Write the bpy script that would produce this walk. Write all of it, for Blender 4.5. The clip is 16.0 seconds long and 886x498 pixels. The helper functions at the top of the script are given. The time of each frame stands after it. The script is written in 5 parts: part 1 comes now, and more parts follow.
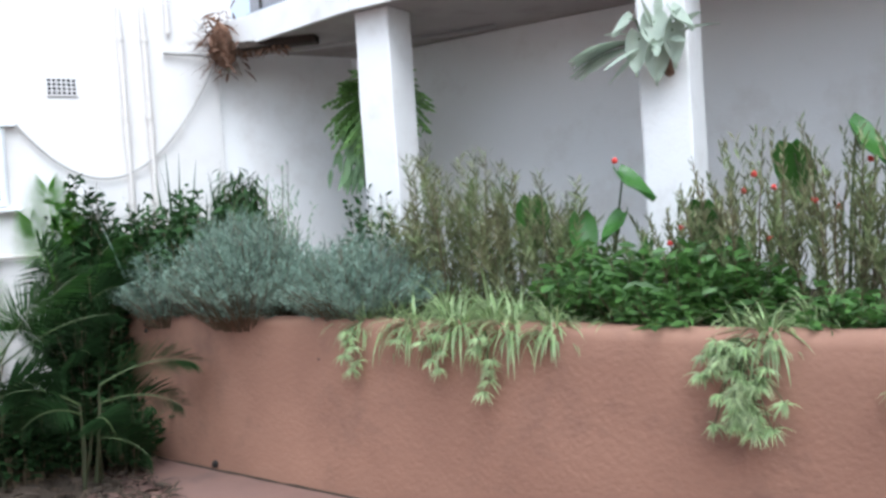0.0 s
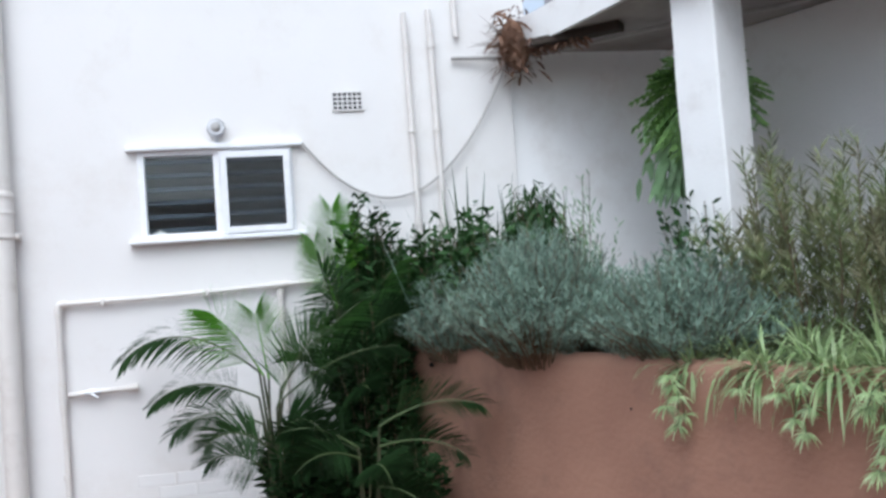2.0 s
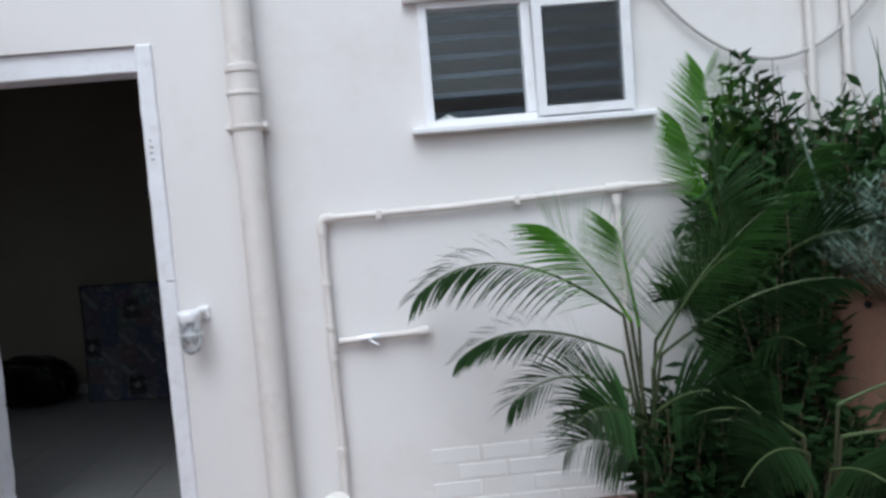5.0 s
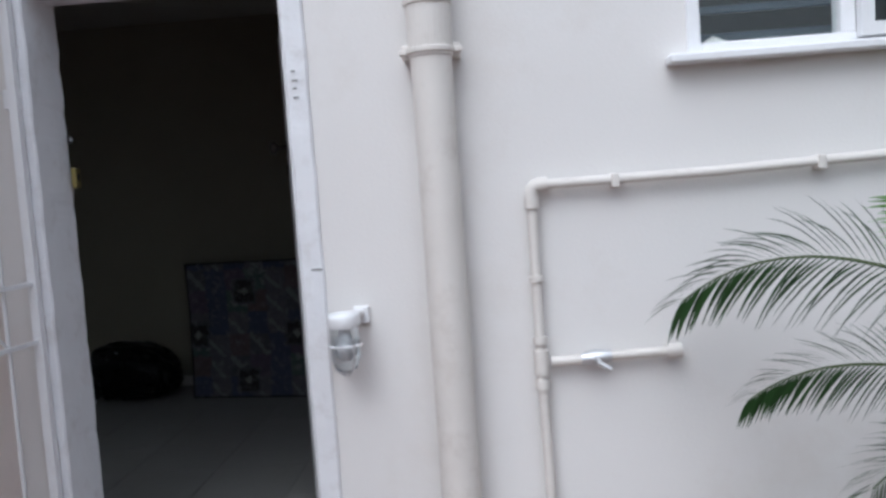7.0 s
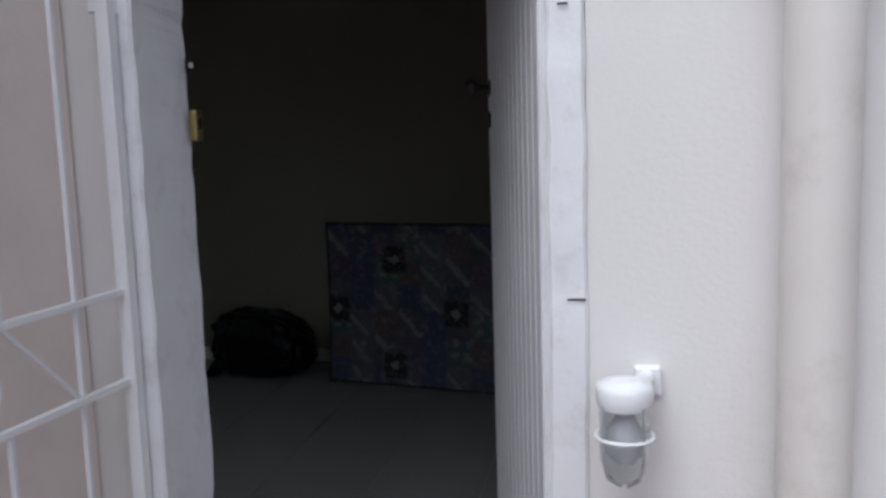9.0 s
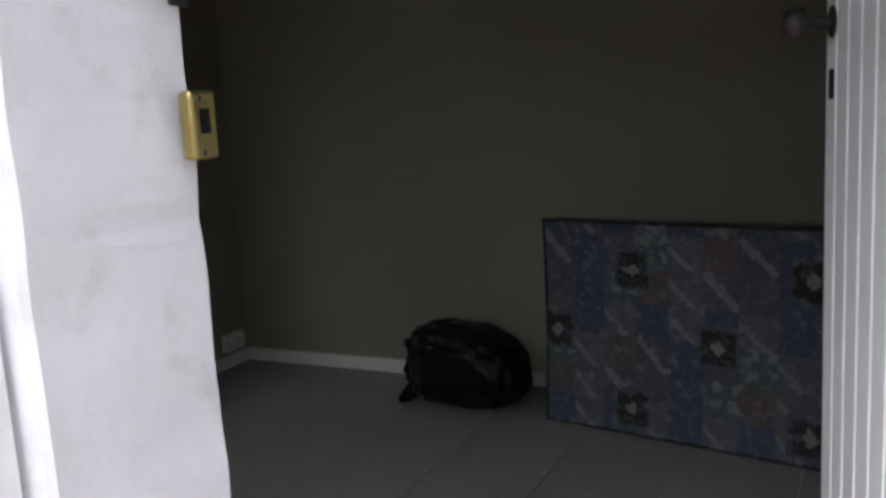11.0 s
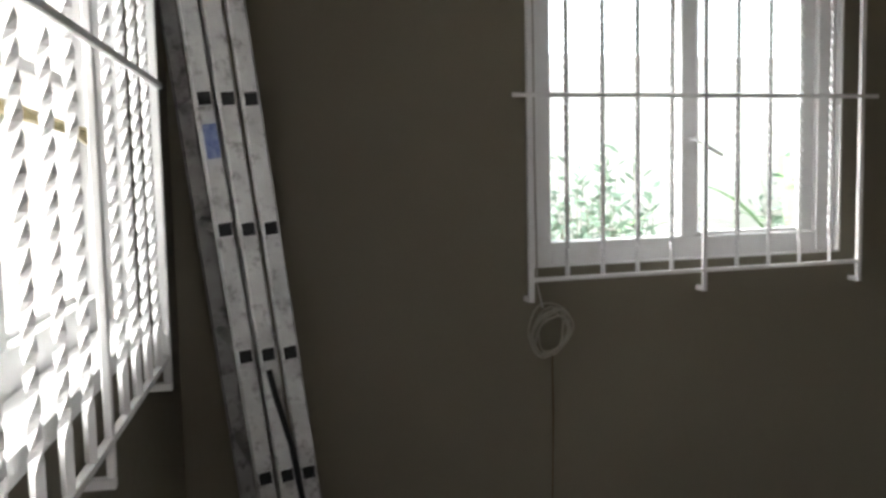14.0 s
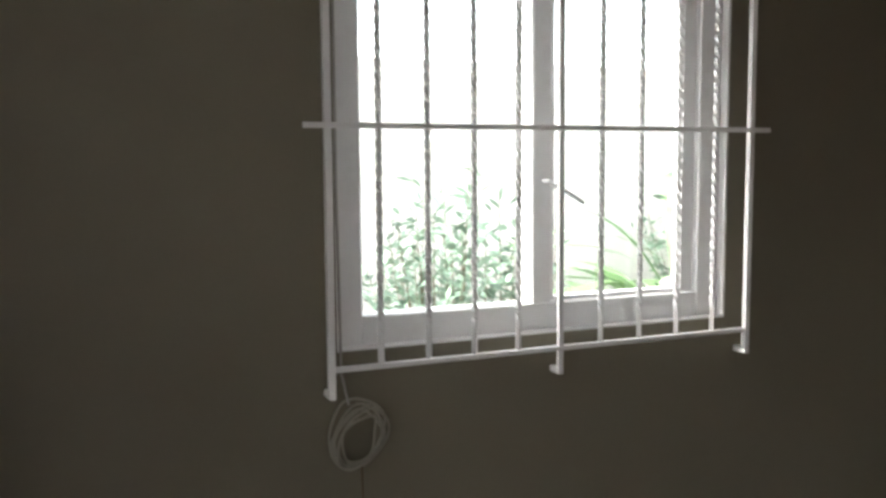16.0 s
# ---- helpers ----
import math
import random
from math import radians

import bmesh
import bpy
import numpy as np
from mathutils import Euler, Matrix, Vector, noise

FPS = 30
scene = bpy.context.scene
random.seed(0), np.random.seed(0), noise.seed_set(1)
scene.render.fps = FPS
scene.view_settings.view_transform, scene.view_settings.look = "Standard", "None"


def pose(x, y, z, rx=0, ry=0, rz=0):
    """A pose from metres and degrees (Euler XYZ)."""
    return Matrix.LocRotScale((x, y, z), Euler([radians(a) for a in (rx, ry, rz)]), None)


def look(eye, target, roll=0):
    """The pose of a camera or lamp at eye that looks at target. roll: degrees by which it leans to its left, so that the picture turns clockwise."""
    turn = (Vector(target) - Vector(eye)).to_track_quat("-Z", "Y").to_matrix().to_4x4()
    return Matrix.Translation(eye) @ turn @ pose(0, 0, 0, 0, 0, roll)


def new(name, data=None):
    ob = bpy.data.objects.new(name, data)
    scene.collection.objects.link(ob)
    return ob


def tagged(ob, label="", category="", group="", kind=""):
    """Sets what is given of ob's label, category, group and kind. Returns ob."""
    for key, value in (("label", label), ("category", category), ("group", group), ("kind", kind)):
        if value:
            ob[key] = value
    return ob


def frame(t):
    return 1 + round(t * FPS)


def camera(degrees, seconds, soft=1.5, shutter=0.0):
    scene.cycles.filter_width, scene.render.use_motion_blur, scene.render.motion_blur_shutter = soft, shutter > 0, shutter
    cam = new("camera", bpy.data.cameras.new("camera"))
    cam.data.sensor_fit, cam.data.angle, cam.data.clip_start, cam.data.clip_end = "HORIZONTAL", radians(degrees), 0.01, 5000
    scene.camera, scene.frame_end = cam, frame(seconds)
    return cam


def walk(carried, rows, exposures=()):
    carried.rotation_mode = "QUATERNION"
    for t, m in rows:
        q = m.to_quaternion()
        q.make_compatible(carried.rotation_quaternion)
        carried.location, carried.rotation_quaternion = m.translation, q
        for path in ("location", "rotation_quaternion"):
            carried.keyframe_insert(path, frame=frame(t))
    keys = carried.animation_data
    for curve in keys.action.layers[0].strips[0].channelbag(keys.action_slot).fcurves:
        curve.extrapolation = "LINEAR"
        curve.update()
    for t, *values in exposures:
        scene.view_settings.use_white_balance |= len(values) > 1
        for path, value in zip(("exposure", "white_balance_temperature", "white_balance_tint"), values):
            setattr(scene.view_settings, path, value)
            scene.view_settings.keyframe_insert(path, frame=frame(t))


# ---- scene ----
cam = camera(53.7, 16.0, soft=3.0)
PATH = [
    (0, (1.422, -6.44, 1.372), (2.466, -4.735, 1.315), -3.7),
    (0.5, (1.56, -6.252, 1.324), (2.448, -4.462, 1.404), -3.6),
    (1, (1.702, -6.021, 1.316), (2.407, -4.157, 1.478), -3.9),
    (1.5, (1.734, -5.798, 1.281), (2.307, -3.888, 1.443), -3.8),
    (2, (1.743, -5.556, 1.303), (2.17, -3.603, 1.368), -4.2),
    (2.5, (1.762, -5.307, 1.286), (2.06, -3.33, 1.299), -4.3),
    (3, (1.72, -5.006, 1.299), (1.903, -3.014, 1.268), -4.5),
    (5.5, (0.769, -3.525, 1.343), (0.84, -1.529, 1.233), -4.9),
    (6, (0.657, -3.232, 1.326), (0.682, -1.236, 1.209), -4.8),
    (6.5, (0.558, -2.947, 1.35), (0.532, -0.953, 1.202), -4.5),
    (7, (0.479, -2.663, 1.329), (0.372, -0.671, 1.183), -4.1),
    (7.5, (0.38, -2.397, 1.359), (0.211, -0.413, 1.172), -3.7),
    (8, (0.256, -2.155, 1.343), (0.029, -0.177, 1.161), -2.9),
    (8.5, (0.132, -1.894, 1.372), (-0.166, 0.071, 1.146), -2.1),
    (11, (-0.282, -0.483, 1.443), (-1.162, 1.284, 1.118), -3.4),
    (11.5, (-0.226, -0.297, 1.432), (-1.285, 1.372, 1.128), -3.6),
    (12, (-0.352, 0.021, 1.475), (-1.59, 1.562, 1.161), -3.6),
    (12.5, (-0.51, 0.16, 1.395), (-1.977, 1.495, 1.142), -3.7),
    (13, (-0.675, 0.19, 1.37), (-2.307, 1.323, 1.146), -3.1),
    (13.5, (-0.862, 0.329, 1.336), (-2.678, 1.151, 1.164), -2.1),
    (14, (-0.984, 0.449, 1.37), (-2.895, 1.012, 1.193), -1.2),
    (14.5, (-1.126, 0.577, 1.379), (-3.076, 0.993, 1.232), -1.1),
    (15, (-1.239, 0.708, 1.402), (-3.188, 1.134, 1.268), -0.6),
    (15.5, (-1.329, 0.852, 1.534), (-3.237, 1.412, 1.322), -0.4),
    (16, (-1.565, 0.951, 1.509), (-3.398, 1.727, 1.319), -0.4),
]
walk(cam, [(t, look(eye, target, roll)) for t, eye, target, roll in PATH], [(0, 0.95, 5600, 6), (0.7, 1.0, 5600, 6), (1.5, 0.75, 5600, 6), (3, 0.4, 5600, 6), (5.5, 0.17, 5600, 6), (8.5, 0.13, 5700, 8), (10.6, 1.0, 5800, 8), (11, 1.7, 6000, 8), (11.5, 2.35, 6200, 8), (12, 3.15, 6500, 8), (12.5, 3.4, 6600, 8), (13.5, 3.15, 6600, 8), (14, 3.2, 6600, 8), (14.5, 3.25, 6600, 8), (15.5, 3.6, 6700, 8), (16, 3.3, 6700, 8)])

# ---- world, sun and exposure ----
world = bpy.data.worlds.new("world")
scene.world = world
world.use_nodes = True
wn = world.node_tree
sky = wn.nodes.new("ShaderNodeTexSky")
sky.sky_type = "NISHITA"
sky.sun_disc = False
sky.sun_elevation, sky.sun_rotation = radians(52), radians(200)
sky.air_density, sky.dust_density, sky.ozone_density = 1.0, 4.0, 1.0
haze = wn.nodes.new("ShaderNodeHueSaturation")
haze.inputs["Saturation"].default_value = 0.35
wn.links.new(sky.outputs[0], haze.inputs["Color"])
wn.links.new(haze.outputs[0], wn.nodes["Background"].inputs[0])
wn.nodes["Background"].inputs[1].default_value = 0.15
sun = new("sun", bpy.data.lights.new("sun", "SUN"))
sun.data.energy, sun.data.angle, sun.data.color = 0.9, radians(60), (1.0, 0.98, 0.95)
sun.matrix_world = look((-1.5, -8, 15), (0, 0, 0))


# ---- materials ----
def mat(name, col, rough=0.7, metal=0.0, col2=None, scale=6.0, grain=60.0, bump=0.15, amount=0.5, spec=0.4,
        stain=None, stain_scale=1.5, stain_amount=0.4, trans=0.0, vary=0.0):
    """A painted or natural surface: broad patches between two colours, fine grain, stains and relief."""
    m = bpy.data.materials.new(name)
    m.use_nodes = True
    nt = m.node_tree
    n, l = nt.nodes, nt.links
    b = n["Principled BSDF"]
    b.inputs["Roughness"].default_value = rough
    b.inputs["Metallic"].default_value = metal
    b.inputs["Specular IOR Level"].default_value = spec
    co = n.new("ShaderNodeTexCoord")
    big = n.new("ShaderNodeTexNoise")
    big.inputs["Scale"].default_value, big.inputs["Detail"].default_value = scale, 6
    l.new(co.outputs["Object"], big.inputs["Vector"])
    ramp = n.new("ShaderNodeMapRange")
    ramp.inputs[1].default_value, ramp.inputs[2].default_value = 0.3, 0.7
    ramp.inputs[4].default_value = amount
    l.new(big.outputs["Fac"], ramp.inputs[0])
    mix = n.new("ShaderNodeMixRGB")
    mix.inputs[1].default_value = (*col, 1)
    mix.inputs[2].default_value = (*(col2 or [c * 0.8 for c in col]), 1)
    l.new(ramp.outputs[0], mix.inputs[0])
    out = mix.outputs[0]
    fine = n.new("ShaderNodeTexNoise")
    fine.inputs["Scale"].default_value, fine.inputs["Detail"].default_value = grain, 5
    l.new(co.outputs["Object"], fine.inputs["Vector"])
    if stain:
        st = n.new("ShaderNodeTexNoise")
        st.inputs["Scale"].default_value, st.inputs["Detail"].default_value, st.inputs["Roughness"].default_value = stain_scale, 9, 0.7
        l.new(co.outputs["Object"], st.inputs["Vector"])
        sr = n.new("ShaderNodeMapRange")
        sr.inputs[1].default_value, sr.inputs[2].default_value, sr.inputs[4].default_value = 0.52, 0.72, stain_amount
        l.new(st.outputs["Fac"], sr.inputs[0])
        sm = n.new("ShaderNodeMixRGB")
        sm.inputs[2].default_value = (*stain, 1)
        l.new(sr.outputs[0], sm.inputs[0])
        l.new(out, sm.inputs[1])
        out = sm.outputs[0]
    if vary:
        geo = n.new("ShaderNodeNewGeometry")
        hs = n.new("ShaderNodeHueSaturation")
        vr = n.new("ShaderNodeMapRange")
        vr.inputs[3].default_value, vr.inputs[4].default_value = 1 - vary, 1 + vary
        l.new(geo.outputs["Random Per Island"], vr.inputs[0])
        l.new(vr.outputs[0], hs.inputs["Value"])
        l.new(out, hs.inputs["Color"])
        out = hs.outputs[0]
    l.new(out, b.inputs["Base Color"])
    rr = n.new("ShaderNodeMapRange")
    rr.inputs[3].default_value, rr.inputs[4].default_value = max(rough - 0.12, 0.02), min(rough + 0.12, 1)
    l.new(fine.outputs["Fac"], rr.inputs[0])
    l.new(rr.outputs[0], b.inputs["Roughness"])
    if bump:
        add = n.new("ShaderNodeMath")
        add.inputs[1].default_value = 0.35
        add.operation = "MULTIPLY_ADD"
        l.new(fine.outputs["Fac"], add.inputs[0])
        l.new(big.outputs["Fac"], add.inputs[2])
        bp = n.new("ShaderNodeBump")
        bp.inputs["Strength"].default_value, bp.inputs["Distance"].default_value = bump, 0.02
        l.new(add.outputs[0], bp.inputs["Height"])
        l.new(bp.outputs[0], b.inputs["Normal"])
    if trans:
        tr = n.new("ShaderNodeBsdfTranslucent")
        l.new(out, tr.inputs["Color"])
        ms = n.new("ShaderNodeMixShader")
        ms.inputs[0].default_value = trans
        l.new(b.outputs[0], ms.inputs[1])
        l.new(tr.outputs[0], ms.inputs[2])
        l.new(ms.outputs[0], n["Material Output"].inputs[0])
    return m


def glass(name, col=(0.9, 0.95, 0.93), rough=0.02):
    m = bpy.data.materials.new(name)
    m.use_nodes = True
    b = m.node_tree.nodes["Principled BSDF"]
    b.inputs["Base Color"].default_value = (*col, 1)
    b.inputs["Roughness"].default_value, b.inputs["Transmission Weight"].default_value, b.inputs["IOR"].default_value = rough, 1.0, 1.45
    return m


WALL = mat("cream_wall_paint", (0.74, 0.715, 0.695), 0.75, col2=(0.69, 0.66, 0.635), scale=1.6, grain=90, bump=0.12, stain=(0.56, 0.5, 0.44), stain_scale=1.3, stain_amount=0.38)
# cream paint with pink ground bounce and open-sky brightness put into the colour
WALL_PINK = mat("bounce_tinted_wall_paint", (0.82, 0.74, 0.69), 0.75, col2=(0.77, 0.68, 0.63), scale=1.6, grain=90, bump=0.12, stain=(0.5, 0.42, 0.36), stain_scale=2, stain_amount=0.25)
VERANDA = mat("weathered_white_wall", (0.88, 0.865, 0.855), 0.85, col2=(0.83, 0.81, 0.79), scale=2.2, grain=70, bump=0.3, stain=(0.5, 0.42, 0.36), stain_scale=1.1, stain_amount=0.35)
COLUMN = mat("white_column_paint", (0.82, 0.81, 0.80), 0.7, col2=(0.74, 0.72, 0.7), scale=4, grain=60, bump=0.25, stain=(0.45, 0.4, 0.35), stain_scale=4, stain_amount=0.3)
SLAB = mat("concrete_soffit", (0.40, 0.36, 0.34), 0.9, col2=(0.31, 0.27, 0.25), scale=2, grain=50, bump=0.3, stain=(0.16, 0.13, 0.11), stain_scale=1.3, stain_amount=0.5)
TERRA = mat("terracotta_render", (0.36, 0.2, 0.137), 0.85, col2=(0.23, 0.12, 0.083), scale=1.4, grain=38, bump=0.5, amount=0.75, stain=(0.15, 0.09, 0.07), stain_scale=2.3, stain_amount=0.55)
GROUND = mat("red_brown_paving", (0.22, 0.13, 0.105), 0.9, col2=(0.15, 0.095, 0.08), scale=3, grain=40, bump=0.4, stain=(0.07, 0.055, 0.05), stain_scale=1.5, stain_amount=0.6)
SOIL = mat("dark_soil", (0.07, 0.05, 0.035), 0.95, col2=(0.04, 0.03, 0.02), scale=9, grain=50, bump=0.9)
PIPE = mat("cream_pipe_paint", (0.70, 0.66, 0.62), 0.5, col2=(0.62, 0.575, 0.53), scale=7, grain=80, bump=0.06, stain=(0.42, 0.36, 0.31), stain_scale=6, stain_amount=0.4)
WHITE = mat("white_gloss_paint", (0.82, 0.82, 0.83), 0.4, col2=(0.76, 0.75, 0.76), scale=9, grain=70, bump=0.08, stain=(0.5, 0.46, 0.42), stain_scale=7, stain_amount=0.25)
JAMB = mat("worn_white_jamb_paint", (0.78, 0.78, 0.80), 0.5, col2=(0.7, 0.69, 0.7), scale=8, grain=50, bump=0.2, stain=(0.3, 0.25, 0.2), stain_scale=9, stain_amount=0.3)
# room dimness is put into this colour, well below the walls' mid beige
ROOM = mat("dimmed_beige_room_paint", (0.205, 0.187, 0.142), 0.6, col2=(0.165, 0.15, 0.112), scale=1.3, grain=80, bump=0.08, stain=(0.15, 0.138, 0.11), stain_scale=1.2, stain_amount=0.3)
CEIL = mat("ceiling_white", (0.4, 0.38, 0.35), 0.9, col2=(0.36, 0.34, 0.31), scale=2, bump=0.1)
FLOOR = mat("grey_floor_tile", (0.215, 0.21, 0.205), 0.45, col2=(0.185, 0.18, 0.172), scale=2.5, grain=60, bump=0.04, stain=(0.22, 0.21, 0.2), stain_scale=2, stain_amount=0.35)
SKIRT = mat("skirting_paint", (0.58, 0.555, 0.51), 0.5, col2=(0.52, 0.5, 0.46), scale=6, bump=0.05)
DARK = mat("dark_hollow", (0.02, 0.018, 0.016), 0.9, bump=0)
BAGM = mat("glossy_black_film", (0.004, 0.004, 0.005), 0.3, spec=0.16, col2=(0.006, 0.006, 0.007), scale=9, grain=30, bump=0.22)
BLACK = mat("black_plastic", (0.005, 0.005, 0.006), 0.45, spec=0.2, col2=(0.01, 0.01, 0.01), scale=10, grain=40, bump=0.25)
BRASS = mat("old_brass", (0.42, 0.34, 0.13), 0.35, 1.0, col2=(0.3, 0.24, 0.09), scale=20, grain=90, bump=0.1)
METAL = mat("dull_aluminium", (0.62, 0.62, 0.63), 0.45, 0.75, col2=(0.5, 0.5, 0.51), scale=12, grain=120, bump=0.12, stain=(0.2, 0.19, 0.18), stain_scale=16, stain_amount=0.7)
IRON = mat("dark_iron", (0.05, 0.045, 0.04), 0.5, 0.6, bump=0.15)
CABLE = mat("grey_cable", (0.42, 0.4, 0.38), 0.6, bump=0.05)
SLATWOOD = mat("weathered_grey_slats", (0.33, 0.33, 0.35), 0.8, col2=(0.22, 0.22, 0.24), scale=14, grain=90, bump=0.3, vary=0.35)
PANE = glass("window_glass")
LAMPGLASS = glass("ribbed_lamp_glass", (0.8, 0.85, 0.88), 0.15)
G_DARK = mat("dark_green_leaf", (0.04, 0.09, 0.028), 0.5, spec=0.25, col2=(0.03, 0.07, 0.02), scale=8, bump=0.05, trans=0.25, vary=0.4)
# near-black leaf green with the deep shade under the palms in its colour
G_SHADED = mat("shaded_green_leaf", (0.022, 0.05, 0.016), 0.7, spec=0.12, col2=(0.014, 0.034, 0.01), scale=8, bump=0.05, trans=0.15, vary=0.4)
G_MID = mat("mid_green_leaf", (0.09, 0.19, 0.045), 0.45, col2=(0.06, 0.13, 0.03), scale=8, bump=0.05, trans=0.3, vary=0.4)
G_PALM = mat("palm_leaf", (0.075, 0.17, 0.04), 0.4, col2=(0.05, 0.12, 0.035), scale=5, bump=0.05, trans=0.3, vary=0.35)
G_YOUNG = mat("young_palm_leaf", (0.17, 0.40, 0.045), 0.4, col2=(0.12, 0.31, 0.035), scale=5, bump=0.05, trans=0.35, vary=0.25)
G_GREY = mat("silver_green_leaf", (0.21, 0.295, 0.225), 0.7, col2=(0.15, 0.21, 0.18), scale=6, bump=0.05, trans=0.2, vary=0.4)
G_STRIPE = mat("variegated_leaf", (0.24, 0.36, 0.14), 0.45, col2=(0.42, 0.47, 0.27), scale=18, bump=0.03, amount=0.8, trans=0.3, vary=0.35)
G_TWIG = mat("olive_twig_leaf", (0.17, 0.23, 0.09), 0.6, col2=(0.23, 0.19, 0.12), scale=7, bump=0.05, amount=0.8, trans=0.2, vary=0.4)
G_BROAD = mat("broad_glossy_leaf", (0.06, 0.17, 0.035), 0.3, col2=(0.09, 0.22, 0.04), scale=5, bump=0.1, trans=0.3, vary=0.25)
G_PALE = mat("pale_fern_leaf", (0.22, 0.36, 0.17), 0.5, col2=(0.32, 0.43, 0.26), scale=9, bump=0.05, trans=0.3, vary=0.3)
G_FERN = mat("light_fern_leaf", (0.2, 0.34, 0.1), 0.5, col2=(0.14, 0.27, 0.07), scale=7, bump=0.05, trans=0.3, vary=0.35)
G_STAG = mat("felted_grey_frond", (0.40, 0.47, 0.37), 0.6, col2=(0.5, 0.54, 0.47), scale=9, bump=0.1, trans=0.2, vary=0.25)
STEM = mat("brown_stem", (0.14, 0.10, 0.06), 0.8, col2=(0.09, 0.065, 0.04), scale=15, bump=0.2)
CANE = mat("dark_green_cane", (0.035, 0.045, 0.018), 0.6, col2=(0.06, 0.05, 0.025), scale=12, bump=0.1)
GSTEM = mat("green_stem", (0.07, 0.10, 0.035), 0.6, bump=0.05)
DRY = mat("dry_brown_roots", (0.17, 0.09, 0.055), 0.9, col2=(0.08, 0.05, 0.035), scale=10, grain=50, bump=0.5, vary=0.4)
LITTER = mat("dark_leaf_litter", (0.06, 0.042, 0.028), 0.9, col2=(0.035, 0.025, 0.018), scale=10, grain=50, bump=0.4, vary=0.5)
RED = mat("red_petal", (0.6, 0.05, 0.04), 0.5, bump=0.03)


# ---- small builders ----
def link(name, bm, material, parent=None, smooth=False):
    me = bpy.data.meshes.new(name)
    bm.to_mesh(me)
    bm.free()
    for mt in material if isinstance(material, (list, tuple)) else [material]:
        me.materials.append(mt)
    if smooth:
        me.polygons.foreach_set("use_smooth", [True] * len(me.polygons))
    ob = new(name, me)
    ob.parent = parent
    return ob


def part(name, bm, material, parent, label="", smooth=False):
    """One mesh under a thing or a part."""
    ob = link(name, bm, material, parent, smooth)
    return tagged(ob, label=label)


def thing(name, label, category, loc=(0, 0, 0), group="", rz=0.0):
    ob = new(name)
    ob.empty_display_size = 0.1
    ob.matrix_world = pose(*loc, rz=rz)
    return tagged(ob, label, category, group)


def box(bm, lo, hi, bevel=0.0, m=None, seg=1):
    """Adds a box from corner lo to corner hi, with its edges rounded, to bm."""
    c, s = [(a + b) / 2 for a, b in zip(lo, hi)], [abs(b - a) for a, b in zip(lo, hi)]
    r = bmesh.ops.create_cube(bm, size=1, matrix=(m or Matrix()) @ Matrix.Translation(c) @ Matrix.Diagonal((*s, 1)))
    if bevel:
        es = {e for v in r["verts"] for e in v.link_edges}
        bmesh.ops.bevel(bm, geom=list(es), offset=bevel, segments=seg, affect="EDGES", profile=0.5)
    return bm


def tube(bm, pts, r, n=8, twist=0.0, caps=True):
    """Adds a tube along pts to bm; r is one radius or one for each point."""
    pts = [Vector(p) for p in pts]
    rs = r if isinstance(r, (list, tuple)) else [r] * len(pts)
    rings, side = [], None
    for i, p in enumerate(pts):
        d = (pts[min(i + 1, len(pts) - 1)] - pts[max(i - 1, 0)]).normalized()
        if side is None:
            side = d.orthogonal().normalized()
        side = (side - d * side.dot(d)).normalized()
        up = d.cross(side)
        rings.append([bm.verts.new(p + rs[i] * (math.cos(a) * side + math.sin(a) * up))
                      for a in [2 * math.pi * k / n + twist * i for k in range(n)]])
    for a, b in zip(rings, rings[1:]):
        for k in range(n):
            bm.faces.new((a[k], a[(k + 1) % n], b[(k + 1) % n], b[k]))
    if caps:
        for f in (bm.faces.new(rings[0][::-1]), bm.faces.new(rings[-1])):
            for e in f.edges:
                e.smooth = False
    return bm


def lathe(bm, profile, n=20, m=None):
    """Adds a turned shape to bm: profile is (radius, height) pairs from bottom to top."""
    m = m or Matrix()
    rings = [[bm.verts.new(m @ Vector((r * math.cos(2 * math.pi * k / n), r * math.sin(2 * math.pi * k / n), z))) for k in range(n)]
             for r, z in profile]
    for a, b in zip(rings, rings[1:]):
        for k in range(n):
            bm.faces.new((a[k], a[(k + 1) % n], b[(k + 1) % n], b[k]))
    for f in (bm.faces.new(rings[0][::-1]), bm.faces.new(rings[-1])):
        for e in f.edges:
            e.smooth = False
    return bm


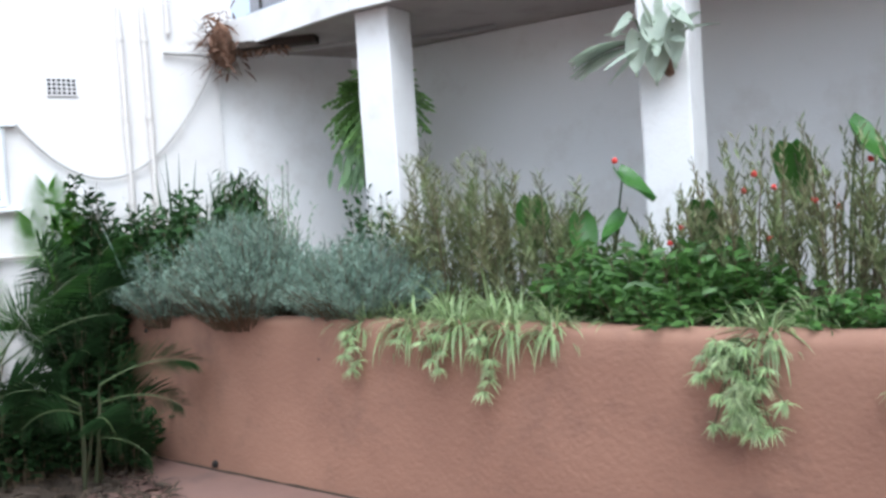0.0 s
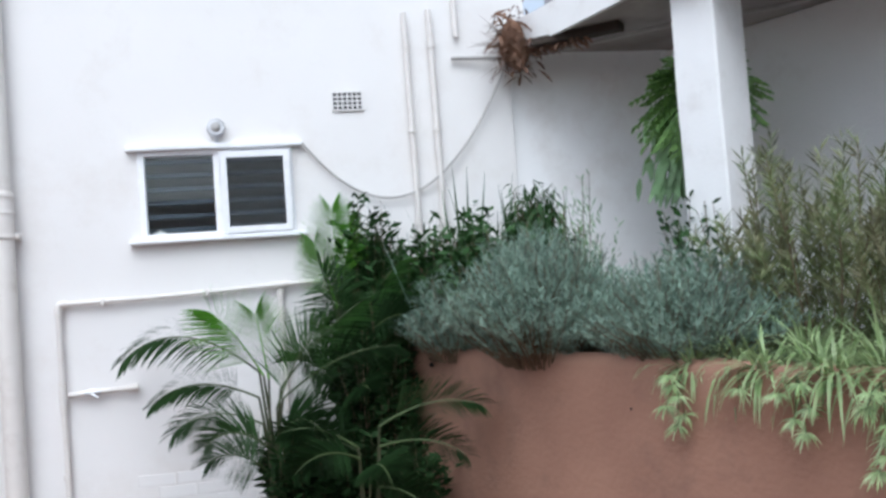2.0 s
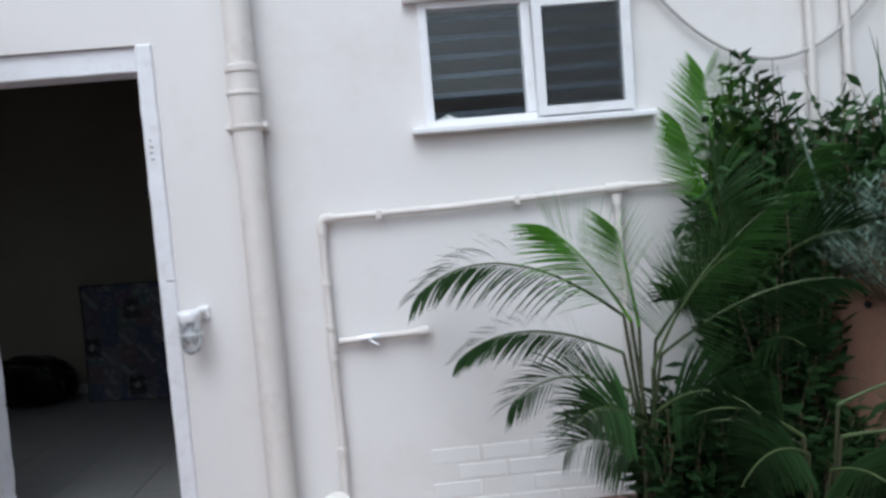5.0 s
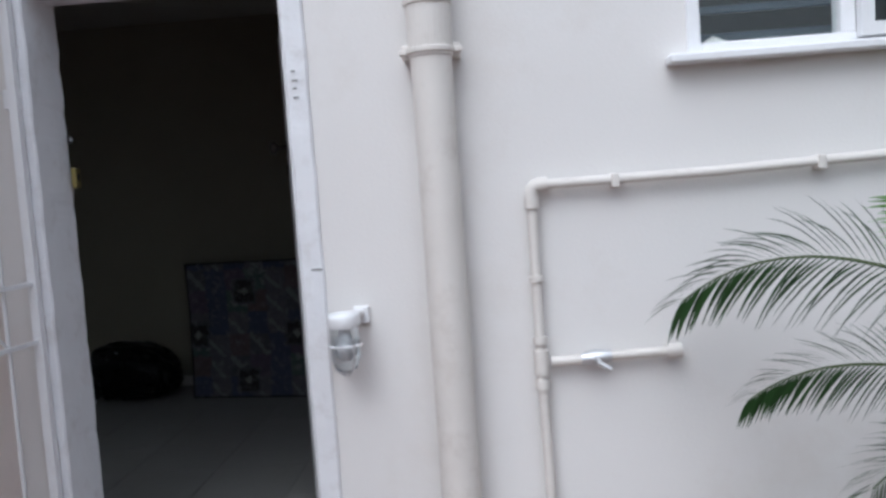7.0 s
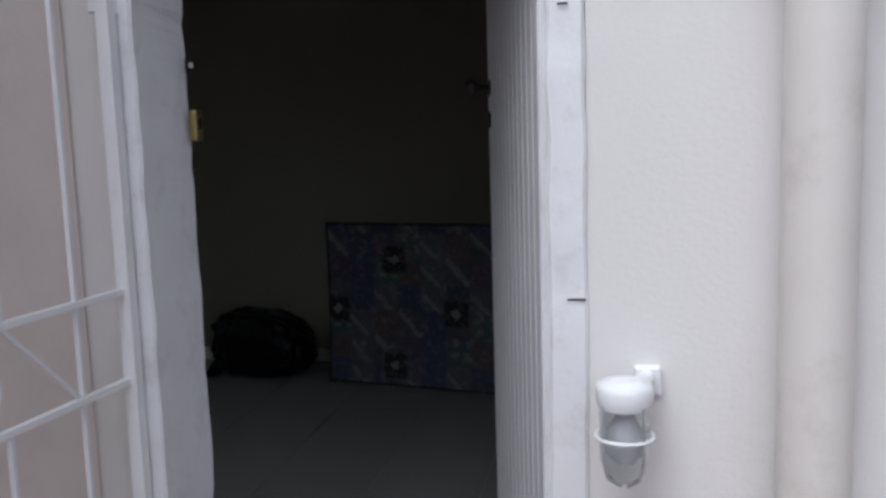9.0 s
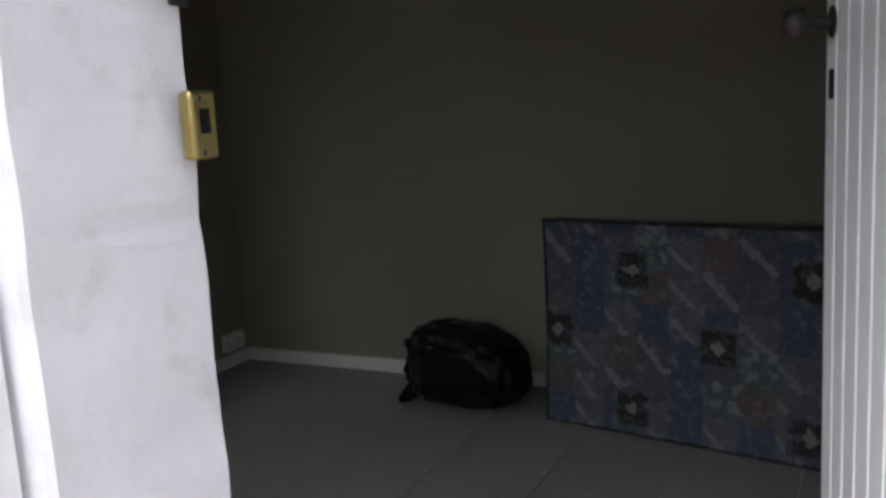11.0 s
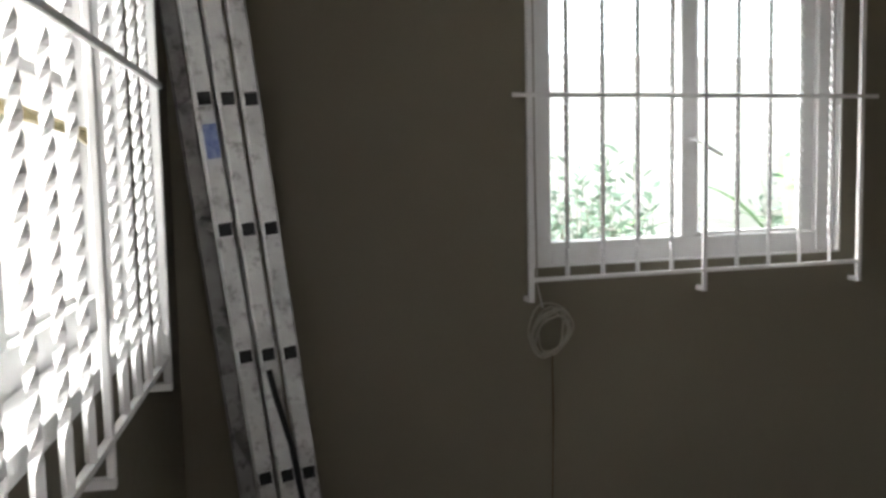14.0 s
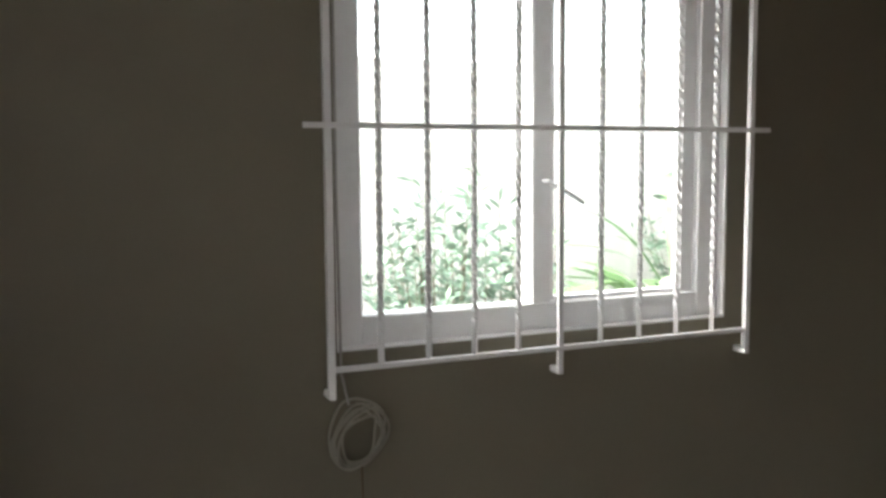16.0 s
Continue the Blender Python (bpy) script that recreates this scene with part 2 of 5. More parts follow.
def panel_wall(xs, zs, holes, y0, y1):
    """A wall between y0 and y1 over xs by zs with rectangular holes (x0, x1, z0, z1) through it."""
    gx = sorted({*xs, *[v for h in holes for v in h[:2]]})
    gz = sorted({*zs, *[v for h in holes for v in h[2:]]})
    solid = lambda i, k: (0 <= i < len(gx) - 1 and 0 <= k < len(gz) - 1 and not any(
        h[0] - 1e-6 <= gx[i] and gx[i + 1] <= h[1] + 1e-6 and h[2] - 1e-6 <= gz[k] and gz[k + 1] <= h[3] + 1e-6 for h in holes))
    bm = bmesh.new()
    vs = {(i, j, k): bm.verts.new((gx[i], (y0, y1)[j], gz[k])) for i in range(len(gx)) for j in (0, 1) for k in range(len(gz))}
    for i in range(len(gx) - 1):
        for k in range(len(gz) - 1):
            if not solid(i, k):
                continue
            q = lambda *c: bm.faces.new([vs[x] for x in c])
            q((i, 0, k), (i + 1, 0, k), (i + 1, 0, k + 1), (i, 0, k + 1))
            q((i, 1, k), (i, 1, k + 1), (i + 1, 1, k + 1), (i + 1, 1, k))
            if not solid(i - 1, k):
                q((i, 0, k), (i, 0, k + 1), (i, 1, k + 1), (i, 1, k))
            if not solid(i + 1, k):
                q((i + 1, 0, k), (i + 1, 1, k), (i + 1, 1, k + 1), (i + 1, 0, k + 1))
            if not solid(i, k - 1):
                q((i, 0, k), (i, 1, k), (i + 1, 1, k), (i + 1, 0, k))
            if not solid(i, k + 1):
                q((i, 0, k + 1), (i + 1, 0, k + 1), (i + 1, 1, k + 1), (i, 1, k + 1))
    bmesh.ops.delete(bm, geom=[v for v in bm.verts if not v.link_faces], context="VERTS")
    return bm


def prism(poly, z0, z1):
    """An upright prism over a plan polygon."""
    bm = bmesh.new()
    lo = [bm.verts.new((x, y, z0)) for x, y in poly]
    hi = [bm.verts.new((x, y, z1)) for x, y in poly]
    bm.faces.new(lo[::-1])
    bm.faces.new(hi)
    for i in range(len(poly)):
        j = (i + 1) % len(poly)
        bm.faces.new((lo[i], lo[j], hi[j], hi[i]))
    bmesh.ops.recalc_face_normals(bm, faces=bm.faces)
    return bm


def structure(name, bm, material, label, category):
    return tagged(link(name, bm, material), label, category, kind="structure")


# ---- the large structure ----
U = Vector((0.43, -0.903, 0)).normalized()    # along the terrace wing
N = Vector((0.903, 0.43, 0)).normalized()     # away from the yard
ROOM_W, ROOM_N, ROOM_S, ROOM_E = -3.65, 3.57, 0.205, 0.62


def smooth01(t):
    t = min(max(t, 0), 1)
    return t * t * (3 - 2 * t)


def ground_z(x, y):
    return -0.055 + 0.02 * smooth01((x - 0.7) / 1.6)


bm = bmesh.new()
gx = [-1500, -60, -12, -6] + [-3 + 0.25 * i for i in range(40)] + [12, 60, 1500]
gy = [-1500, -60, -20] + [-12 + 0.4 * i for i in range(30)] + [0.1, 8, 20, 60, 1500]
grid = [[bm.verts.new((x, y, ground_z(x, y) + 0.012 * noise.noise((x * 1.3, y * 1.3, 0)))) for y in gy] for x in gx]
for i in range(len(gx) - 1):
    for j in range(len(gy) - 1):
        if -3.5 < gx[i] < 1.5 and gy[j] > 0:
            continue
        bm.faces.new((grid[i][j], grid[i + 1][j], grid[i + 1][j + 1], grid[i][j + 1]))
structure("ground", bm, GROUND, "stained red-brown paving of the yard", "ground")

DOOR = (-0.955, -0.035, -0.6, 2.11)
SMALL = (1.10, 2.03, 1.66, 2.20)
FRONT = (-2.92, -1.56, 1.06, 2.2)
SIDE = (1.545, 2.76, 1.045, 2.25)             # along y
bm = panel_wall((-3.9, 3.50), (-0.6, 6.5), [DOOR, SMALL, FRONT], 0.0, 0.195)
structure("wall_south", bm, WALL, "cream painted plaster house facade", "wall")
bm = panel_wall((3.50, 3.63), (2.96, 6.5), [], 0.0, 0.27)
structure("wall_upper_corner", bm, WALL, "cream painted facade above the balcony", "wall")
bm = panel_wall((3.50, 5.2), (-0.6, 2.94), [], 0.04, 0.27)
structure("wall_recess", bm, VERANDA, "weathered white wall under the balcony", "wall")
bm = box(bmesh.new(), (-1.22, -1.7, -0.6), (-1.045, -0.002, 2.7), 0.01)
structure("wall_return", bm, WALL_PINK, "cream return wall beside the door, pinkish bounced light in its colour", "wall")

# walls added on the far sides of the yard to block low sky light
bm = box(bmesh.new(), (-9.0, -10.6, -0.6), (9.5, -10.3, 3.0), 0.01)
structure("sky_block_wall_south", bm, WALL, "plain cream wall added out of view to block low sky", "wall")
bm = box(bmesh.new(), (-7.2, -10.3, -0.6), (-6.9, 6.0, 2.2), 0.01)
structure("sky_block_wall_west", bm, WALL, "pale wall added beyond the garden to block low sky", "wall")
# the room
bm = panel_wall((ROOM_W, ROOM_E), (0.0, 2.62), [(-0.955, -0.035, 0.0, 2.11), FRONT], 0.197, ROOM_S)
structure("wall_room_south", bm, ROOM, "shade-darkened beige room wall with a barred window", "wall")
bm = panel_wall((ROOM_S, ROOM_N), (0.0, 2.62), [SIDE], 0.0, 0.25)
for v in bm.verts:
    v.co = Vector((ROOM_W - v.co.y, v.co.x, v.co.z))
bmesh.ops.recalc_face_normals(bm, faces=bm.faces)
structure("wall_west", bm, ROOM, "shade-darkened beige room wall with a white window", "wall")
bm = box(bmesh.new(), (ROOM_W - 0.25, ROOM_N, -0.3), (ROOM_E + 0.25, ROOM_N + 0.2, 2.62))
structure("wall_north", bm, ROOM, "shade-darkened beige wall at the back of the room", "wall")
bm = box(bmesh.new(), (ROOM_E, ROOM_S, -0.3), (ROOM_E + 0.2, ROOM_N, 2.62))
structure("wall_east", bm, ROOM, "shade-darkened beige room wall", "wall")
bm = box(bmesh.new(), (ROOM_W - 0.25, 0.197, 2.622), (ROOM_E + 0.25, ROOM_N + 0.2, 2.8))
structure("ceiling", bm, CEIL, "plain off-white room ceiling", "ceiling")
bm = box(bmesh.new(), (ROOM_W - 0.2, 0.001, -0.4), (ROOM_E + 0.2, ROOM_N + 0.1, -0.008))
structure("floor_bed", bm, SKIRT, "pale mortar bed under the floor tiles", "floor")
bm = box(bmesh.new(), (-0.955, -0.06, -0.4), (-0.035, 0.0, 0.0), 0.008)
structure("doorstep", bm, WALL, "worn painted concrete doorstep", "step")
base = tagged(new("baseboard"), "narrow cream painted skirting boards", "baseboard", kind="structure")
part("board", box(bmesh.new(), (ROOM_W, ROOM_S, 0), (ROOM_W + 0.018, ROOM_N, 0.075), 0.004), SKIRT, base)
part("board", box(bmesh.new(), (ROOM_W + 0.019, ROOM_N - 0.018, 0), (ROOM_E, ROOM_N, 0.075), 0.004), SKIRT, base)
part("board", box(bmesh.new(), (ROOM_W + 0.019, ROOM_S, 0), (-0.96, ROOM_S + 0.018, 0.075), 0.004), SKIRT, base)
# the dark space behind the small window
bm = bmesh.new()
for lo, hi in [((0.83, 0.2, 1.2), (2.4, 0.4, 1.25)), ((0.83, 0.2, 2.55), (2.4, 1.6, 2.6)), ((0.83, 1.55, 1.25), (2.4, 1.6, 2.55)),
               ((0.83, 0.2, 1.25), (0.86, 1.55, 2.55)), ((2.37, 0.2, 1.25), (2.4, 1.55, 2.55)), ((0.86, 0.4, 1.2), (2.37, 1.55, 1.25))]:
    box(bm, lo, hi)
structure("wall_bathroom", bm, ROOM, "shade-darkened walls of the room behind the small window", "wall")

# terrace bed: retaining wall, soil, columns, balcony slab
C0 = Vector((2.60, -0.185, 0))
U2 = Vector((0.336, -0.942, 0)).normalized()   # along the retaining wall
N2 = Vector((0.942, 0.336, 0)).normalized()    # from its face into the bed


def rough_wall(a, b, z0, z1, thick, name, material, label, amp=0.012, step=0.09):
    """An upright wall from a to b with a hand-rendered, uneven face and a rounded top."""
    d = (b - a)
    ln = d.length
    d.normalize()
    n = Vector((d.y, -d.x, 0))
    prof = [(0, z0)] + [(0, z0 + (z1 - 0.05 - z0) * k / 9) for k in range(1, 10)] + [(0.012, z1 - 0.02), (0.04, z1), (thick * 0.5, z1 + 0.004), (thick - 0.03, z1), (thick, z1 - 0.04), (thick, z0)]
    bm = bmesh.new()
    m = int(ln / step)
    rows = []
    for i in range(m + 1):
        s = ln * i / m
        row = []
        for o, z in prof:
            p = a + d * s - n * o + Vector((0, 0, z))
            w = noise.fractal(p * 1.7, 1.0, 2.0, 4) * amp + noise.noise(p * 7) * amp * 0.25
            p += n * w + Vector((0, 0, (0.014 * noise.noise((s * 1.1, 3, 1)) if z > z1 - 0.06 else 0)))
            row.append(bm.verts.new(p))
        rows.append(row)
    for r, q in zip(rows, rows[1:]):
        for k in range(len(prof) - 1):
            bm.faces.new((r[k], q[k], q[k + 1], r[k + 1]))
    bm.faces.new(rows[0])
    bm.faces.new(rows[-1][::-1])
    bmesh.ops.recalc_face_normals(bm, faces=bm.faces)
    ob = structure(name, bm, material, label, "retaining wall")
    ob.data.polygons.foreach_set("use_smooth", [True] * len(ob.data.polygons))
    return ob


END = C0 + U2 * 7.4
rough_wall(C0, END, -0.12, 0.90, 0.2, "planter_wall_front", TERRA, "hand-rendered terracotta retaining wall of the flower bed")
rough_wall(Vector((2.585, -0.003, 0)), Vector((2.598, -0.18, 0)), -0.12, 0.89, 0.18, "planter_wall_side", TERRA, "terracotta end wall of the flower bed")
bm = bmesh.new()
n_u, n_v = 60, 24
Q = lambda u, v: ((C0 + N2 * 0.16).lerp(C0 + N2 * 0.16 + U2 * 7.3, u)).lerp((Vector((4.62, 0.03, 0))).lerp(Vector((4.62, 0.03, 0)) + U * 6.9, u), v)
vs = [[bm.verts.new(Q(i / n_u, j / n_v) + Vector((0, 0, 0.835 + 0.05 * noise.noise((i * 0.4, j * 0.4, 2))))) for j in range(n_v + 1)] for i in range(n_u + 1)]
for i in range(n_u):
    for j in range(n_v):
        bm.faces.new((vs[i][j], vs[i + 1][j], vs[i + 1][j + 1], vs[i][j + 1]))
tri = [bm.verts.new(p) for p in ((2.62, -0.003, 0.815), (4.62, 0.035, 0.815), (2.68, -0.19, 0.815))]
bm.faces.new(tri[::-1])
bmesh.ops.recalc_face_normals(bm, faces=bm.faces)
structure("soil", bm, SOIL, "dark soil of the raised flower bed", "soil")
a, b = Vector((4.63, 0.04, 0)), Vector((4.63, 0.04, 0)) + U * 7.5
bm = prism([(a.x, a.y), (b.x, b.y), (b.x + 0.25, b.y + 0.1), (a.x + 0.4, a.y)], 0.0, 2.76)
structure("wall_terrace", bm, VERANDA, "weathered stained white wall at the back of the terrace", "wall")
edge = [(3.505, -0.005), (3.61, -0.29), (3.905, -1.46), (4.36, -2.38), (5.28, -4.3), (6.3, -6.5)]
back = [(8.2, -6.0), (5.25, -0.005)]
slab = structure("balcony_slab", prism(edge + back, 2.765, 2.95), [SLAB], "stained concrete underside of the balcony slab", "slab")
face = bmesh.new()
for p, q in zip(edge, edge[1:]):
    d = Vector((q[0] - p[0], q[1] - p[1], 0)).normalized()
    n = Vector((d.y, -d.x, 0))
    pts = [Vector((*p, 0)) + n * 0.012, Vector((*q, 0)) + n * 0.012, Vector((*q, 0)) - n * 0.02, Vector((*p, 0)) - n * 0.02]
    lo = [face.verts.new(v + Vector((0, 0, 2.75))) for v in pts]
    hi = [face.verts.new(v + Vector((0, 0, 2.957))) for v in pts]
    for c in ((lo[0], lo[1], hi[1], hi[0]), (hi[0], hi[1], hi[2], hi[3]), (lo[3], lo[2], lo[1], lo[0]), (lo[2], lo[3], hi[3], hi[2])):
        face.faces.new(c)
structure("slab_fascia", face, COLUMN, "white painted edge of the balcony slab", "trim")


def column(p, label):
    p = Vector((*p, 0))
    bm = bmesh.new()
    m = Matrix.Translation(p) @ Matrix(((U.x, N.x, 0, 0), (U.y, N.y, 0, 0), (0, 0, 1, 0), (0, 0, 0, 1)))
    box(bm, (0, 0, 0.85), (0.265, 0.26, 2.764), 0.012, m, 2)
    bmesh.ops.subdivide_edges(bm, edges=[e for e in bm.edges if e.calc_length() > 1], cuts=24)
    for v in bm.verts:
        v.co += N * 0.006 * noise.noise(v.co * 2.5) + U * 0.006 * noise.noise(v.co * 2.5 + Vector((5, 0, 0)))
    bmesh.ops.recalc_face_normals(bm, faces=bm.faces)
    return tagged(link("column", bm, COLUMN), label, "column", kind="structure")


column((3.977, -1.356), "white painted plaster column carrying the balcony")
column((4.745, -3.08), "white plaster column with a staghorn fern")
column((5.52, -4.8), "white painted plaster column of the terrace")

# balcony railing: grey slats behind a thin metal rail
rail = thing("balcony_railing", "weathered grey slatted screen railing along the balcony", "railing", (3.6, -0.3, 2.955))
inv = rail.matrix_world.inverted()
bmr = bmesh.new()
for p, q in zip(edge[1:], edge[2:]):
    p, q = Vector((*p, 0)) + N * 0.06, Vector((*q, 0)) + N * 0.06
    tube(bmr, [inv @ (p + Vector((0, 0, 3.31))), inv @ (q + Vector((0, 0, 3.31)))], 0.018)
    tube(bmr, [inv @ (p + Vector((0, 0, 2.985))), inv @ (q + Vector((0, 0, 2.985)))], 0.01)
part("rail_bar", bmr, mat("blue_grey_rail", (0.28, 0.33, 0.4), 0.5, bump=0.05), rail, "thin blue-grey metal rail")
bms = bmesh.new()
box(bms, (-0.023, -0.006, 0), (0.023, 0.006, 0.345), 0.002)
slat = part("slat", bms, SLATWOOD, rail)
count = 0
for p, q in zip(edge[1:], edge[2:]):
    p, q = Vector((*p, 0)) + N * 0.09, Vector((*q, 0)) + N * 0.09
    d = q - p
    k = int(d.length / 0.05)
    ang = math.degrees(math.atan2(d.y, d.x))
    for i in range(k):
        o = slat if count == 0 else new("slat", slat.data)
        o.parent = rail
        o.matrix_local = inv @ pose(*(p + d * (i + 0.5) / k + Vector((0, 0, 2.957))), rz=ang) @ Matrix.Rotation(random.uniform(-0.03, 0.03), 4, "Y") @ Matrix.Diagonal((1, 1, random.uniform(0.9, 1.03), 1))
        count += 1
for k in (0.1, 1.0, 1.9, 2.9, 3.9, 4.9):
    bmp = bmesh.new()
    pp = Vector((3.63, -0.33, 0)) + U * k + N * 0.05
    tube(bmp, [inv @ (pp + Vector((0, 0, 2.95))), inv @ (pp + Vector((0, 0, 3.34)))], 0.014)
    part("post", bmp, IRON, rail, "dark iron rail post")


# painted bricks showing through the plaster at the foot of the facade
south_wall = bpy.data.objects["wall_south"]
bb = box(bmesh.new(), (0, -0.0025, 0), (0.212, 0.002, 0.066), 0.002)
for v in bb.verts:
    v.co += Vector((0, 0.0015 * noise.noise(v.co * 30), 0.004 * noise.noise(v.co * 14)))
brick = part("brick", bb, WALL, south_wall)
first_brick = True
rb = random.Random(3)
for row in range(4):
    for k in range(7):
        x, z = 0.66 + k * 0.226 + (0.11 if row % 2 else 0), -0.05 + row * 0.078
        if x + 0.212 > 2.4 or rb.random() < 0.12 * row:
            continue
        o = brick if first_brick else new("brick", brick.data)
        first_brick = False
        o.parent = south_wall
        o.matrix_world = pose(x, rb.uniform(-0.0015, 0.001), z) @ Matrix.Rotation(rb.uniform(-0.006, 0.006), 4, "Y")
# ---- the door, gate and facade fittings ----
bm = bmesh.new()
fr = tagged(new("door_1"), "open white doorway with a worn timber frame", "door", kind="structure")


def worn_post(x0, x1, y0, y1, z0, z1, name, chips):
    b = bmesh.new()
    box(b, (x0, y0, z0), (x1, y1, z1), 0.006)
    bmesh.ops.subdivide_edges(b, edges=[e for e in b.edges if e.calc_length() > 1], cuts=90)
    for v in b.verts:
        w = 0.004 * noise.noise(v.co * 9)
        if chips and v.co.y > (y0 + y1) / 2:
            w -= 0.014 * max(0, noise.noise((0, 3, v.co.z * 13)) - 0.15)
        v.co.x += w
        v.co.y += 0.003 * noise.noise(v.co * 11)
    bmesh.ops.recalc_face_normals(b, faces=b.faces)
    return part(name, b, JAMB, fr, "white paint chipped along the inner edge" if chips else "")


worn_post(-0.955, -0.896, -0.012, 0.208, -0.06, 2.11, "jamb", True)
worn_post(-0.105, -0.035, -0.012, 0.19, -0.06, 2.11, "jamb", False)
part("rebate", box(bmesh.new(), (-0.125, 0.06, -0.02), (-0.1052, 0.15, 2.0), 0.004), JAMB, fr)
part("head", box(bmesh.new(), (-0.9545, 0.02, 2.0), (-0.0355, 0.19, 2.108), 0.006), JAMB, fr)
part("threshold", box(bmesh.new(), (-0.955, 0.0, -0.03), (-0.035, 0.195, 0.004), 0.004), JAMB, fr)

# the door leaf, ajar into the room, of upright grooved boards
leaf = thing("door_leaf", "white door of grooved boards standing open into the room", "door", (-0.118, 0.26, 0.012), rz=0)
ang = math.degrees(math.atan2(0.80, -0.212))
leaf.matrix_world = pose(-0.118, 0.235, 0.012, rz=ang)
part("core", box(bmesh.new(), (0, -0.01, 0), (0.84, 0.01, 1.975), 0.002), WHITE, leaf)
for i in range(12):
    b = box(bmesh.new(), (i * 0.07 + 0.0015, 0.0105, 0.0), (i * 0.07 + 0.0685, 0.02, 1.975), 0.004)
    part("board", b, WHITE, leaf)
for i in range(12):
    b = box(bmesh.new(), (i * 0.07 + 0.0015, -0.02, 0.0), (i * 0.07 + 0.0685, -0.0105, 1.975), 0.004)
    part("board", b, WHITE, leaf)
for sgn in (1, -1):
    b = bmesh.new()
    lathe(b, [(0.024, 0), (0.024, 0.003), (0.02, 0.005)], 16, Matrix.Translation((0.79, sgn * 0.0205, 1.52)) @ Matrix.Rotation(radians(-90 * sgn), 4, "X"))
    part("rose", b, IRON, leaf, "dark round metal rose")
    k = bmesh.new()
    lathe(k, [(0.01, 0), (0.01, 0.03), (0.026, 0.04), (0.028, 0.055), (0.018, 0.066)], 16,
          Matrix.Translation((0.79, sgn * 0.026, 1.52)) @ Matrix.Rotation(radians(-90 * sgn), 4, "X"))
    part("knob", k, IRON, leaf, "dark round door knob", True)
part("keyhole", box(bmesh.new(), (0.782, 0.0205, 1.405), (0.798, 0.024, 1.45), 0.004), BLACK, leaf)
for z in (0.25, 1.7):
    part("hinge", tube(bmesh.new(), [(-0.006, 0.02, z), (-0.006, 0.02, z + 0.1)], 0.007), IRON, leaf)

# brass box keep of the rim lock, and an old bolt socket above it
keep = thing("lock_keep", "brass rim lock keep screwed to the door jamb", "lock", (-0.882, 0.188, 1.437))
part("case", box(bmesh.new(), (0.0, -0.018, -0.033), (0.017, 0.018, 0.033), 0.004, None, 2), BRASS, keep)
part("slot", box(bmesh.new(), (0.0172, -0.008, -0.008), (0.0178, 0.006, 0.016)), BLACK, keep, "dark latch slot")
for z in (-0.026, 0.026):
    part("screw", lathe(bmesh.new(), [(0.003, 0), (0.0025, 0.001)], 10, Matrix.Translation((0.017, -0.006, z)) @ Matrix.Rotation(radians(90), 4, "Y")), IRON, keep)
bolt = thing("bolt_socket", "dark old bolt socket in the chipped jamb", "lock", (-0.884, 0.185, 1.565))
part("plate", box(bmesh.new(), (0.0, -0.012, -0.014), (0.004, 0.014, 0.014), 0.001), IRON, bolt)
part("staple", box(bmesh.new(), (0.004, -0.005, -0.006), (0.012, 0.006, 0.006), 0.002), METAL, bolt)

# folded-back security gate
gate = thing("security_gate", "white welded steel security gate folded back against the wall", "gate", (-0.935, -0.035, 0.03))
gl, gh, tilt = 0.86, 1.98, Vector((-0.1, -1.0, 0)).normalized()
G = lambda s, z: tilt * s + Vector((0, 0, z))


def bar(p, q, r=0.007, name="bar", n=4):
    return part(name, tube(bmesh.new(), [p, q], r * 1.25, n), WHITE, gate)


for s in (0.0, gl):
    b = tube(bmesh.new(), [G(s, 0), G(s, gh)], 0.019, 4)
    part("stile", b, WHITE, gate)
for z in (0.02, 0.905, 1.085, gh - 0.02):
    bar(G(0, z), G(gl, z), 0.007, "rail")
for s in (0.15, 0.33, 0.51, 0.69):
    bar(G(s, 0.02), G(s, 0.905), 0.005)
    bar(G(s, 1.085), G(s, gh - 0.02), 0.005)
for s in (0.15, 0.69):
    bar(G(s, 0.905), G(s, 1.085), 0.005)
bar(G(0.155, 0.91), G(0.33, 1.08), 0.004, "diagonal")
bar(G(0.685, 0.91), G(0.51, 1.08), 0.004, "diagonal")
ring = bmesh.new()
tube(ring, [G(0.42 + 0.075 * math.cos(a), 0.985 + 0.075 * math.sin(a)) for a in [2 * math.pi * k / 24 for k in range(25)]], 0.006, 6, caps=False)
part("ring", ring, WHITE, gate)
for z in (0.3, 1.62):
    part("hinge", box(bmesh.new(), (-0.03, -0.012, z), (0.014, 0.03, z + 0.06), 0.003), WHITE, gate, "rust-stained gate hinge")

# bulkhead lamp with a wire guard
lamp = thing("bulkhead_lamp", "small white bulkhead wall lamp with ribbed glass and wire guard", "wall lamp", (0.035, 0.0, 0.94))
part("bracket", box(bmesh.new(), (0.012, -0.02, -0.018), (0.062, 0.0, 0.036), 0.004), WHITE, lamp)
part("cap", lathe(bmesh.new(), [(0.046, -0.012), (0.05, 0.0), (0.05, 0.02), (0.046, 0.03), (0.02, 0.034)], 24, Matrix.Translation((-0.005, -0.1, 0))), WHITE, lamp, "", True)
part("arm", tube(bmesh.new(), [(-0.005, -0.1, 0.02), (0.03, -0.06, 0.02), (0.037, -0.012, 0.015)], 0.014, 10), WHITE, lamp, "", True)
